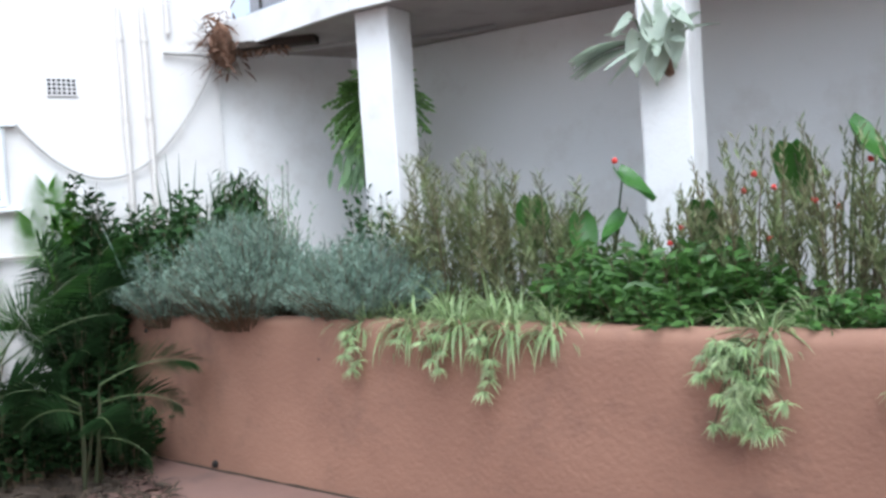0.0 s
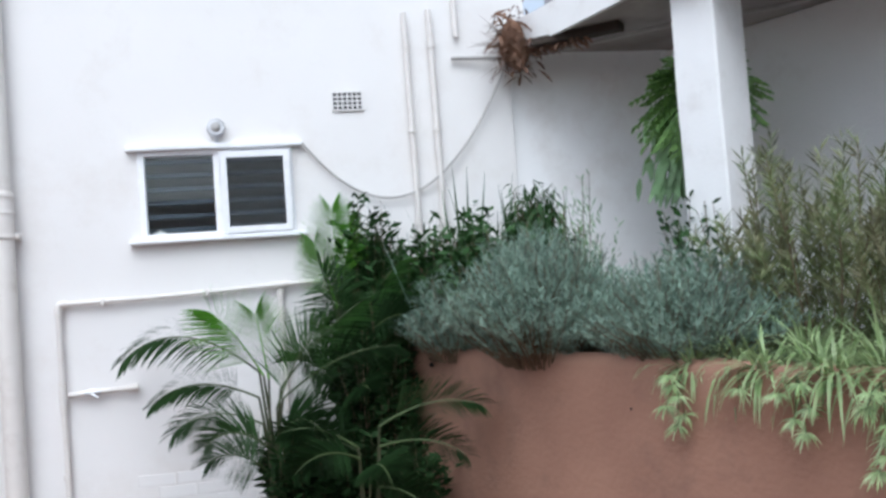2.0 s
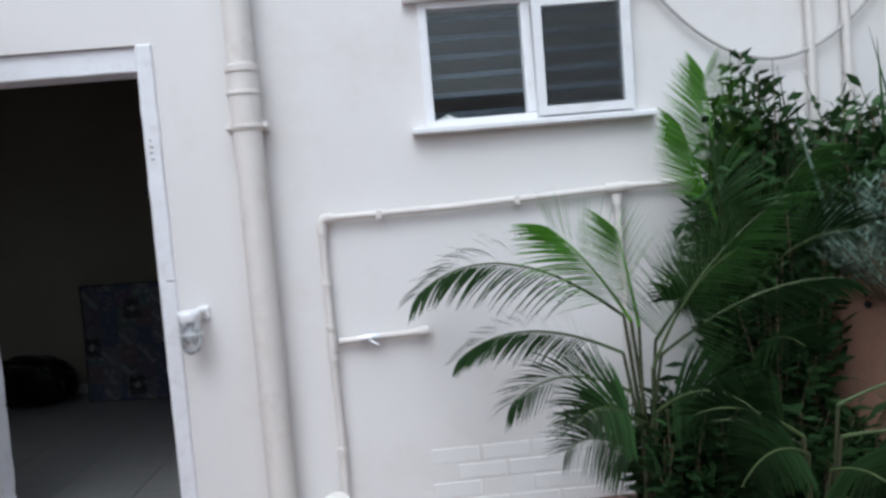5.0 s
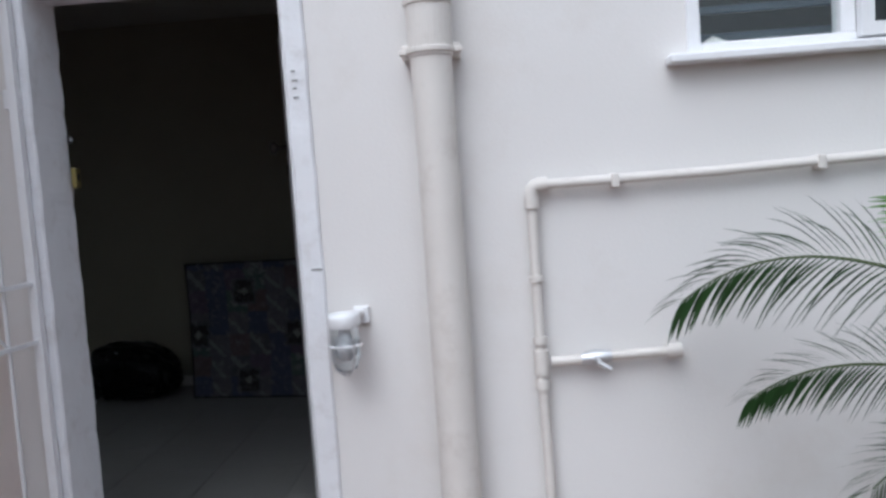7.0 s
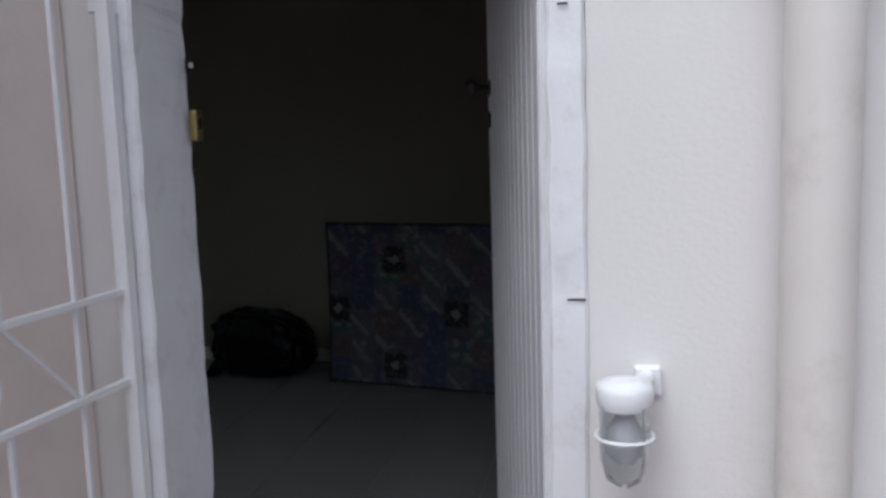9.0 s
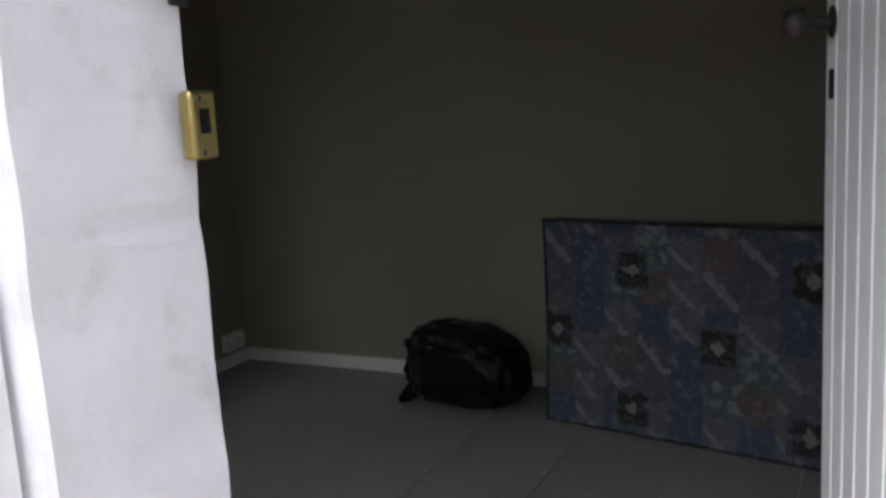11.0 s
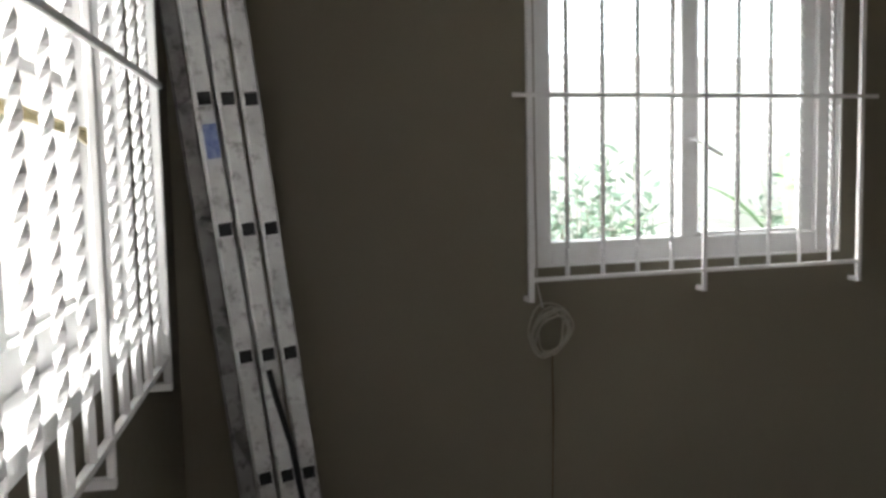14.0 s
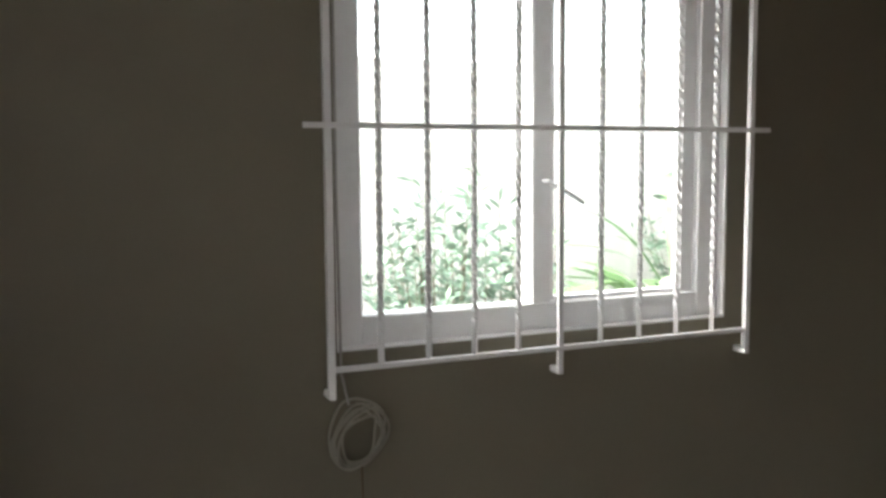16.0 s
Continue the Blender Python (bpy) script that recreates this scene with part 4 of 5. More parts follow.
def patch(x, z):
    """The printed patch at a point of the cover: flowers on a staggered lattice, stripes, dots and plain squares between."""
    x, z = x + 0.012 * noise.noise((x * 30, z * 30, 1)), z + 0.012 * noise.noise((x * 30, z * 30, 5))
    for fx, fz in ((0.06, 0.43), (0.42, 0.72), (0.42, 0.12)):
        u, w = (x - fx + 0.36) % 0.72 - 0.36, z - fz
        if max(abs(u), abs(w)) < 0.085:
            return 8 if abs(u) + abs(w) < 0.034 else (0 if max(abs(u), abs(w)) > 0.068 else 7)
    bx, bz = int(x / 0.145), int(z / 0.145)
    kind = (bx * 3 + bz * 5 + (bx * bz) % 3) % 6
    u, w = x / 0.145 - bx, z / 0.145 - bz
    if kind == 1 and abs(u + w - 1) < 0.16:
        return 6
    if kind == 3 and abs(u + w - 0.7) < 0.12:
        return 6
    if kind == 4 and int(u * 4) % 2 and int(w * 4) % 2:
        return 6
    return (2, 0, 3, 1, 4, 5)[kind]


V = [[bm.verts.new((L * i / nx + 0.012 * math.sin(3 * k / nz), puff(L * i / nx, H * k / nz), H * k / nz + 0.004 * noise.noise((i * 0.08, 1, 4)))) for k in range(nz + 1)] for i in range(nx + 1)]
for i in range(nx):
    for k in range(nz):
        f = bm.faces.new((V[i][k], V[i + 1][k], V[i + 1][k + 1], V[i][k + 1]))
        f.material_index = patch(L * (i + 0.5) / nx, H * (k + 0.5) / nz)
part("front_cover", bm, fab, mt, "grey and purple patchwork print", True)
bm = bmesh.new()
box(bm, (0.003, 0.003, 0.0), (L - 0.003, T, H - 0.002), 0.02, None, 2)
part("core", bm, fab[0], mt)
for z in (0.004, H - 0.002):
    part("piping", tube(bmesh.new(), [(L * i / 30 + (0.012 * math.sin(3 if z > 0.5 else 0)), -0.002 + 0.003 * noise.noise((i, z, 0)), z + 0.003 * noise.noise((i * 0.4, 3, z))) for i in range(31)], 0.008, 8), fab[7], mt, "dark edge piping")
part("piping", tube(bmesh.new(), [(0.002 + 0.012 * math.sin(3 * i / 20), -0.002, H * i / 20) for i in range(21)], 0.007, 8), fab[7], mt, "dark edge piping")

# black refuse bag
bag = thing("refuse_bag", "crumpled black plastic refuse bag slumped on the floor", "bag", (-2.04, 3.24, 0))
bm = bmesh.new()
bmesh.ops.create_icosphere(bm, subdivisions=5, radius=1)
for v in bm.verts:
    p = v.co.copy()
    q = Vector((math.copysign(abs(p.x) ** 0.65, p.x) * 0.32, math.copysign(abs(p.y) ** 0.7, p.y) * 0.21, 0.2 + math.copysign(abs(p.z) ** 0.65, p.z) * 0.205))
    q.z *= 1.0 - 0.28 * max(0, p.x) + 0.05 * max(0, -p.x)
    r = 1 - abs(noise.noise(p * 2.6)) * 0.2 - abs(noise.noise(p * 5.0 + Vector((3, 1, 2)))) * (0.1 if p.x < 0 else 0.04) + (0.03 if p.x < 0 else 0.01) * noise.noise(p * 11)
    v.co = Vector((q.x * r, q.y * r, max(0.0, 0.19 + (q.z - 0.19) * r)))
part("bag_body", bm, BAGM, bag, "", True)
bm = bmesh.new()
tube(bm, [(-0.2, -0.05, 0.1), (-0.25, -0.08, 0.08), (-0.3, -0.1, 0.03), (-0.33, -0.12, 0.015)], [0.07, 0.055, 0.035, 0.015], 10)
for v in bm.verts:
    v.co += Vector((0.02 * noise.noise(v.co * 25), 0.02 * noise.noise(v.co * 25 + Vector((4, 0, 0))), 0.012 * noise.noise(v.co * 22)))
    v.co.z = max(v.co.z, 0.002)
part("bag_neck", bm, BAGM, bag, "twisted bag neck with a pale tear", True)

# sockets, coil of cable
so = thing("wall_socket", "white double wall socket above the skirting", "socket", (ROOM_W, 3.42, 0.15))
part("plate", box(bmesh.new(), (0.0, -0.085, -0.05), (0.04, 0.085, 0.05), 0.006), SKIRT, so)
part("switch", box(bmesh.new(), (0.0402, -0.06, 0.012), (0.044, -0.03, 0.034), 0.002), WHITE, so)
part("switch", box(bmesh.new(), (0.0402, 0.03, 0.012), (0.044, 0.06, 0.034), 0.002), WHITE, so)
s2 = thing("wall_socket", "small beige aerial socket plate", "socket", (ROOM_W, 3.07, 0.21))
part("plate", box(bmesh.new(), (0.0, -0.045, -0.045), (0.012, 0.045, 0.045), 0.004), mat("beige_plate", (0.42, 0.38, 0.31), 0.5, bump=0.03), s2)
s3 = thing("junction_box", "white junction box on the skirting behind the bag", "socket", (-2.46, ROOM_N - 0.019, 0.05))
part("cover", box(bmesh.new(), (-0.07, -0.03, -0.03), (0.07, 0.0, 0.03), 0.005), SKIRT, s3)
COILC = mat("dusty_cable", (0.36, 0.34, 0.29), 0.6, bump=0.05)
coil = thing("cable_coil", "coil of pale cable hanging under the window bars", "cable", (ROOM_W + 0.045, 1.585, 0.835))
for j in range(6):
    rr, oy, oz, sq = 0.075 - 0.004 * j, 0.008 * math.sin(j * 2.1), 0.009 * math.cos(j * 1.7), 0.95 + 0.04 * math.sin(j * 2.7)
    part("loop", tube(bmesh.new(), [(0.006 * j - 0.02 + 0.01 * math.sin(2 * a + j), oy + rr * math.cos(a) * sq + 0.006 * math.sin(3 * a + j), oz + rr * 1.15 * math.sin(a + 0.1 * j)) for a in [k * math.pi / 16 for k in range(33)]], 0.0036, 6, caps=False), COILC, coil, "", True)
part("tail", tube(bmesh.new(), [(-0.02, -0.02, 0.08), (-0.03, -0.035, 0.16), (-0.03, -0.04, 0.6), (-0.035, -0.04, 1.3)], 0.004, 6), CABLE, coil)
part("tail", tube(bmesh.new(), [(-0.015, 0.01, -0.08), (-0.035, 0.02, -0.3), (-0.035, 0.01, -0.75)], 0.003, 6), STEM, coil)

# floor tiles
ft = tagged(new("floor"), "large smooth grey floor tiles with thin joints", "floor", kind="structure")
size, gap = 0.45, 0.003
tb = box(bmesh.new(), (0, 0, -0.008), (size - gap, size - gap, 0.0), 0.0012)
first = None
x = ROOM_W + 0.001
while x < ROOM_E - 0.01:
    y = 0.197
    while y < ROOM_N - 0.01:
        w, d = min(size, ROOM_E - x) / size, min(size, ROOM_N - y) / size
        if first is None:
            first = o = part("tile", tb, FLOOR, ft)
        else:
            o = new("tile", first.data)
            o.parent = ft
        o.matrix_world = pose(x, y, random.uniform(-0.0006, 0)) @ Matrix.Diagonal((w, d, 1, 1))
        y += size
    x += size
# ---- plants ----
class Leaves:
    """Collects many small leaf strips into one mesh."""
    def __init__(self):
        self.v, self.f = [], []

    def strip(self, base, way, side, length, width, droop=0.3, n=3, tip=0.05, peak=0.4, fold=0.0):
        base, way, side = Vector(base), Vector(way).normalized(), Vector(side)
        side = (side - way * side.dot(way))
        side = side.normalized() if side.length > 1e-4 else way.orthogonal().normalized()
        p, d, o = base.copy(), way.copy(), len(self.v)
        for i in range(n + 1):
            f = i / n
            w = width * (f / peak if f < peak else max(1 - (f - peak) / (1 - peak), 0)) ** 0.75 if 0 < f else width * 0.25
            w = max(w, width * tip) * 0.5
            self.v += [p - side * w, p + side * w]
            d = (d + Vector((0, 0, -droop / n))).normalized()
            p = p + d * (length / n)
        for i in range(n):
            a = o + 2 * i
            self.f.append((a, a + 1, a + 3, a + 2))

    def done(self, name, material, parent, label=""):
        me = bpy.data.meshes.new(name)
        me.from_pydata([tuple(v) for v in self.v], [], self.f)
        me.materials.append(material)
        me.polygons.foreach_set("use_smooth", [True] * len(me.polygons))
        ob = new(name, me)
        ob.parent = parent
        return tagged(ob, label=label, kind="stuff")


R = random.Random(11)


def rdir(up=0.3):
    a = R.uniform(0, 2 * math.pi)
    z = R.uniform(up - 0.5, up + 0.5)
    return Vector((math.cos(a), math.sin(a), z)).normalized()


def frond(parent, base, way, length, material, droop=1.0, leaflet=0.34, pairs=46, wide=0.02, up=(-0.15, -0.75, 0.65), vee=0.25):
    """A palm frond: a curved midrib with leaflets on both sides, drooping to the tips."""
    base, d = Vector(base), Vector(way).normalized()
    pts, n = [base.copy()], 16
    p = base.copy()
    for i in range(n):
        d = (d + Vector((0, 0, -droop / n * (0.4 + 1.2 * i / n)))).normalized()
        p = p + d * (length / n)
        pts.append(p.copy())
    rib = part("midrib", tube(bmesh.new(), pts, [0.006 * (1 - 0.85 * i / n) + 0.001 for i in range(n + 1)], 6), G_YOUNG if material == G_YOUNG else GSTEM, parent)
    lv = Leaves()
    for i in range(pairs):
        f = 0.2 + 0.8 * i / (pairs - 1)
        k = min(int(f * n), n - 1)
        t = f * n - k
        q = pts[k].lerp(pts[k + 1], t)
        dd = (pts[k + 1] - pts[k]).normalized()
        s = dd.cross(Vector(up))
        s = s.normalized() if s.length > 0.05 else Vector((1, 0, 0))
        u = s.cross(dd)
        ln = leaflet * (0.45 + 0.55 * math.sin(math.pi * min(1, 0.25 + f * 0.72))) * R.uniform(0.88, 1.08)
        for sg in (-1, 1):
            w = (s * sg * (1.05 - 0.45 * f) + dd * (0.4 + 0.6 * f) + u * vee * R.uniform(0.6, 1.2))
            lv.strip(q, w, dd.cross(w), ln, wide * R.uniform(0.8, 1.15), droop * 0.5 * R.uniform(0.7, 1.3), 4, 0.04, 0.35)
    lv.done("foliage", material, parent)
    return rib


def palm(loc, label, specs):
    """specs: (height of the crown point, direction, length, material, droop)."""
    pl = thing("palm", label, "palm", loc, "palms by the wall")
    for h, way, ln, m, dr, lf in specs:
        way = Vector(way)
        foot = Vector((R.uniform(-0.06, 0.06), R.uniform(-0.05, 0.05), -0.03))
        top = Vector((way.x * 0.08, way.y * 0.08, h))
        part("cane", tube(bmesh.new(), [foot, foot.lerp(top, 0.5) + Vector((R.uniform(-0.02, 0.02), 0, 0)), top], [0.011, 0.009, 0.006], 8), CANE, pl)
        frond(pl, top, way, ln, m, dr, lf, wide=0.019 if m == G_YOUNG else 0.016)
    return pl


gz = ground_z
palm((1.80, -0.66, gz(1.8, 0)), "green areca palm clump with arching fronds beside the wall", [
    (0.9, (-0.72, 0.36, 0.66), 0.92, G_DARK, 1.5, 0.25),
    (0.88, (-0.45, 0.12, 0.85), 0.46, G_YOUNG, 0.6, 0.32),
    (0.86, (-0.12, 0.05, 1.0), 0.36, G_YOUNG, 0.4, 0.28),
    (0.76, (-0.85, 0.42, 0.45), 0.7, G_DARK, 1.2, 0.18),
    (0.62, (-0.7, -0.1, 0.45), 0.5, G_DARK, 1.4, 0.2),
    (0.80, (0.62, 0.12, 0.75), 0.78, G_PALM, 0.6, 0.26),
    (0.75, (0.75, -0.2, 0.6), 0.7, G_SHADED, 0.8, 0.25),
    (0.55, (0.3, -0.6, 0.5), 0.5, G_SHADED, 1.3, 0.24),
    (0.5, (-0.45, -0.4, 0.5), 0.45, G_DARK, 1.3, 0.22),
    (0.45, (0.6, -0.4, 0.4), 0.5, G_SHADED, 1.3, 0.24),
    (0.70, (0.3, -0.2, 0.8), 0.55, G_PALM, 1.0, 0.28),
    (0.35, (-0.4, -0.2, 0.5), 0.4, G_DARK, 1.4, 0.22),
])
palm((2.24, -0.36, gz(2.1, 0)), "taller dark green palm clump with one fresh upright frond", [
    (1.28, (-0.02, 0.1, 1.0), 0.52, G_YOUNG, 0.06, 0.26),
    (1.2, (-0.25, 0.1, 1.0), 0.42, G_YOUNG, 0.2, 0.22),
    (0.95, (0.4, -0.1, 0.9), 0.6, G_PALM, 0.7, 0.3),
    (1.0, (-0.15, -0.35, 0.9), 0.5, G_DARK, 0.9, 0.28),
    (0.85, (0.3, -0.5, 0.7), 0.6, G_SHADED, 1.0, 0.28),
    (0.7, (-0.4, -0.4, 0.7), 0.5, G_SHADED, 1.1, 0.26),
    (0.6, (0.1, -0.6, 0.6), 0.5, G_SHADED, 1.2, 0.26),
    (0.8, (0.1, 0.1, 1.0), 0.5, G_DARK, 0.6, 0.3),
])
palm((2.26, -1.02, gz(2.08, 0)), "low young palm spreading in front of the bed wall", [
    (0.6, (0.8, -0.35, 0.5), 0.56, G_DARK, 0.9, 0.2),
    (0.5, (0.75, -0.6, 0.3), 0.5, G_SHADED, 0.9, 0.19),
    (0.5, (-0.6, -0.1, 0.5), 0.42, G_SHADED, 1.0, 0.18),
    (0.4, (0.1, -0.9, 0.4), 0.42, G_SHADED, 1.1, 0.19),
    (0.45, (-0.6, -0.5, 0.4), 0.46, G_SHADED, 1.1, 0.19),
    (0.3, (0.5, -0.7, 0.1), 0.4, G_SHADED, 1.0, 0.18),
])


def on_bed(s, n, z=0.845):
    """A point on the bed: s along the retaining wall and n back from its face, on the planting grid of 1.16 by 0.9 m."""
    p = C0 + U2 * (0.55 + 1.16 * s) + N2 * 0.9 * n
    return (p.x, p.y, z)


def bush(name, label, cat, loc, rx, ry, h, material, stems, per, length, width, spread=0.8, droop=0.1, stem_m=STEM, upright=0.6, group="", rz=0.0, tipward=0.25, bare=0.2):
    """A mound of leafy stems that rise from the root and lean outwards."""
    b = thing(name, label, cat, loc, group, rz)
    lv, bs = Leaves(), bmesh.new()
    for i in range(stems):
        a, rr = R.uniform(0, 2 * math.pi), math.sqrt(R.random())
        foot = Vector((rx * 0.45 * rr * math.cos(a), ry * 0.45 * rr * math.sin(a), -0.02))
        top = Vector((rx * rr * math.cos(a) + R.gauss(0, 0.04), ry * rr * math.sin(a) + R.gauss(0, 0.04), h * (1 - spread * rr * rr) * R.uniform(0.72, 1.1)))
        mid = foot.lerp(top, 0.5) + Vector((R.gauss(0, 0.03), R.gauss(0, 0.03), 0.06 * h))
        if i % 2 == 0:
            tube(bs, [foot, mid, top], [0.005, 0.0035, 0.0015], 4, caps=False)
        for k in range(per):
            f = bare + (1 - bare) * (k + R.random()) / per
            q = foot.lerp(mid, f * 2) if f < 0.5 else mid.lerp(top, f * 2 - 1)
            way = (top - foot).normalized() * upright + rdir(tipward) * (1.05 - upright)
            lv.strip(q, way, rdir(0), length * R.uniform(0.6, 1.2), width * R.uniform(0.7, 1.2), droop, 2, 0.1, 0.45)
    part("stem_mass", bs, stem_m, b)["kind"] = "stuff"
    lv.done("leaves", material, b)
    return b


# fill around the palms, its leaves coloured dark for the shade there
bush("broadleaf_shrub", "tall shade-darkened green shrub in the corner behind the palms", "shrub", (2.42, -0.24, gz(2.2, 0)), 0.26, 0.2, 1.75, G_SHADED, 240, 26, 0.09, 0.035, 0.2, 0.3, upright=0.35)
bush("broadleaf_shrub", "low shade-darkened undergrowth between the palm stems", "shrub", (2.2, -0.62, gz(1.9, 0)), 0.3, 0.3, 0.55, G_SHADED, 150, 14, 0.09, 0.035, 0.4, 0.3, upright=0.3)
bush("broadleaf_shrub", "shade-darkened undergrowth around the palm canes", "shrub", (1.95, -0.66, gz(1.78, 0)), 0.24, 0.22, 0.62, G_SHADED, 150, 15, 0.09, 0.03, 0.3, 0.4, upright=0.3)
bush("broadleaf_shrub", "low shade-darkened undergrowth by the bed wall", "shrub", (2.5, -0.75, gz(2.2, 0)), 0.2, 0.3, 0.5, G_SHADED, 110, 14, 0.08, 0.03, 0.4, 0.3, upright=0.3)
bush("drooping_shrub", "dark green drooping leafy clump by the recess wall", "shrub", (3.5, -0.32, 0.83), 0.17, 0.17, 1.02, G_DARK, 100, 20, 0.14, 0.02, 0.25, 1.7, upright=0.15, bare=0.5)
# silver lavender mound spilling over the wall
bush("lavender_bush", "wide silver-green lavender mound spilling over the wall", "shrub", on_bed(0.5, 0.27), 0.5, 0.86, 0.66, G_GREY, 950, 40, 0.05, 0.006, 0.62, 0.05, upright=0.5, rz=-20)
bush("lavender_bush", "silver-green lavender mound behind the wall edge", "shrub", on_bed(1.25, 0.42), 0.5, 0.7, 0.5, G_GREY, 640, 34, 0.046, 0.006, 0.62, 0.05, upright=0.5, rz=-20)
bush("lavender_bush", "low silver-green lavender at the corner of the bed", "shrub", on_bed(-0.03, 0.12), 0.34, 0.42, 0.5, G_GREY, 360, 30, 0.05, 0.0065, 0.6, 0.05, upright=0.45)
# dark broadleaf shrubs by the facade
for sx, sy, h, w in ((2.86, -0.26, 0.82, 0.27), (3.12, -0.3, 0.88, 0.28), (3.4, -0.45, 0.8, 0.3), (3.0, -0.62, 0.72, 0.26)):
    bush("broadleaf_shrub", "dense dark green broadleaf shrub against the facade", "shrub", (sx, sy, 0.83), w, w, h, G_DARK, 140, 16, 0.085, 0.035, 0.45, 0.25, group="dark shrubs by the facade", upright=0.3)
bush("broadleaf_shrub", "shade-darkened green hanging shrub below the bed corner", "shrub", (2.38, -0.42, -0.05), 0.24, 0.3, 1.25, G_SHADED, 200, 22, 0.09, 0.035, 0.3, 0.3, upright=0.3)


def blades(name, label, cat, loc, count, h, width, material, spread, droop, group="", n=5):
    b = thing(name, label, cat, loc, group)
    lv = Leaves()
    for i in range(count):
        a = R.uniform(0, 2 * math.pi)
        o = Vector((math.cos(a), math.sin(a), 0))
        lv.strip(o * R.uniform(0, 0.05) + Vector((0, 0, -0.01)), o * R.uniform(0.1, spread) + Vector((0, 0, 1)), o.cross(Vector((0, 0, 1))), h * R.uniform(0.55, 1.1), width, droop * R.uniform(0.5, 1.4), n, 0.05, 0.3)
    lv.done("foliage", material, b)
    return b


for sx, sy, h in ((2.74, -0.14, 0.95), (2.9, -0.16, 1.02), (3.06, -0.17, 1.1), (3.24, -0.2, 1.05), (3.4, -0.24, 1.0), (3.56, -0.3, 0.95)):
    blades("sword_plant", "clump of stiff upright dark sword-like leaves", "plant", (sx, sy, 0.83), 16, h, 0.028, G_DARK, 0.35, 0.05, "sword plants by the facade")
blades("agave", "pale pointed leaf rosette at the bed edge", "plant", (2.78, -0.35, 0.85), 10, 0.8, 0.03, G_GREY, 0.5, 0.1)

# arching spider plants along the wall edge
for s, n, k in ((1.35, 0.22, 1.0), (1.62, 0.2, 1.1), (1.9, 0.24, 1.15), (2.15, 0.2, 1.2), (2.42, 0.22, 1.2), (2.0, 0.5, 1.0), (2.35, 0.5, 1.0), (2.7, 0.25, 0.9), (3.15, 0.3, 1.0), (3.4, 0.35, 1.0), (1.75, 0.45, 1.0), (1.5, 0.1, 0.8), (1.8, 0.08, 0.9), (2.05, 0.08, 1.0), (2.3, 0.1, 1.0), (2.2, 0.38, 1.1), (2.5, 0.08, 0.8), (3.3, 0.1, 0.8), (3.75, 0.3, 1.0), (4.1, 0.35, 1.0)):
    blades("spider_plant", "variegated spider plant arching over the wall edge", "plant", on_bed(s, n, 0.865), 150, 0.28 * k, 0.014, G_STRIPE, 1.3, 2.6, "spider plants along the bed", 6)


def hanging(label, s, drop, spread, tufts, n=-0.02):
    """A runner of plantlets that hangs down the face of the retaining wall."""
    b = thing("hanging_spider_plant", label, "plant", on_bed(s, n, 0.885), "hanging plantlets on the wall")
    lv, bs = Leaves(), bmesh.new()
    for t in range(tufts):
        f = (t + 0.6) / tufts
        c = U2 * R.gauss(0, spread) - N2 * R.uniform(0.03, 0.08) + Vector((0, 0, -drop * f))
        tube(bs, [N2 * 0.08 + Vector((0, 0, 0.02)), -N2 * 0.03 + Vector((0, 0, 0.0)), c], 0.002, 4, caps=False)
        for i in range(30):
            w = (rdir(0.0) - N2 * 0.55 + Vector((0, 0, 0.1)))
            lv.strip(c, w, w.orthogonal(), R.uniform(0.04, 0.09), 0.008, 1.3, 4, 0.05, 0.3)
    part("runner", bs, GSTEM, b)["kind"] = "stuff"
    lv.done("foliage", G_STRIPE, b)


hanging("pale variegated plantlets hanging on thin runners", 1.53, 0.24, 0.035, 6)
hanging("small pale plantlet rooted in the wall face", 1.78, 0.1, 0.015, 1)
hanging("pale variegated plantlets trailing down the wall", 1.99, 0.2, 0.035, 5)
hanging("long trailing runner of pale plantlets", 2.25, 0.3, 0.02, 6)
hanging("large bushy tuft of pale plantlets hanging down", 3.24, 0.34, 0.075, 42)
hanging("small plantlets on the wall face", 3.75, 0.25, 0.08, 4)

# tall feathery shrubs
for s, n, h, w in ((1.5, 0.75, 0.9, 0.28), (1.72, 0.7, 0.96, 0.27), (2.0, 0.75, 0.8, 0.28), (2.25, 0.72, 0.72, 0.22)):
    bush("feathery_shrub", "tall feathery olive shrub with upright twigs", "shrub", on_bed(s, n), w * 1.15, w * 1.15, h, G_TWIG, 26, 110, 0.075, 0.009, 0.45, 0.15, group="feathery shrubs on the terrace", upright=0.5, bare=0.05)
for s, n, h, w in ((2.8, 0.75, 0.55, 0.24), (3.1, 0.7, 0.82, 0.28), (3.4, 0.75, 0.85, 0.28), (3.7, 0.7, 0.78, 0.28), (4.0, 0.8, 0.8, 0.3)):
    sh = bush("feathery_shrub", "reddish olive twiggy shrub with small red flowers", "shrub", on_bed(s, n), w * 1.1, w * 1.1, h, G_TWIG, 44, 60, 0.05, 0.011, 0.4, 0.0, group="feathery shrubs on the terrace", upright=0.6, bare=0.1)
    for i in range(3):
        fl = bmesh.new()
        c = Vector((R.uniform(-w, w) * 0.6, R.uniform(-w, w) * 0.6, h * R.uniform(0.45, 0.85)))
        bmesh.ops.create_icosphere(fl, subdivisions=2, radius=0.013, matrix=Matrix.Translation(c))
        for v in fl.verts:
            v.co += (v.co - c) * 0.6 * noise.noise(v.co * 60)
        part("flower", fl, RED, sh, "small red flower")
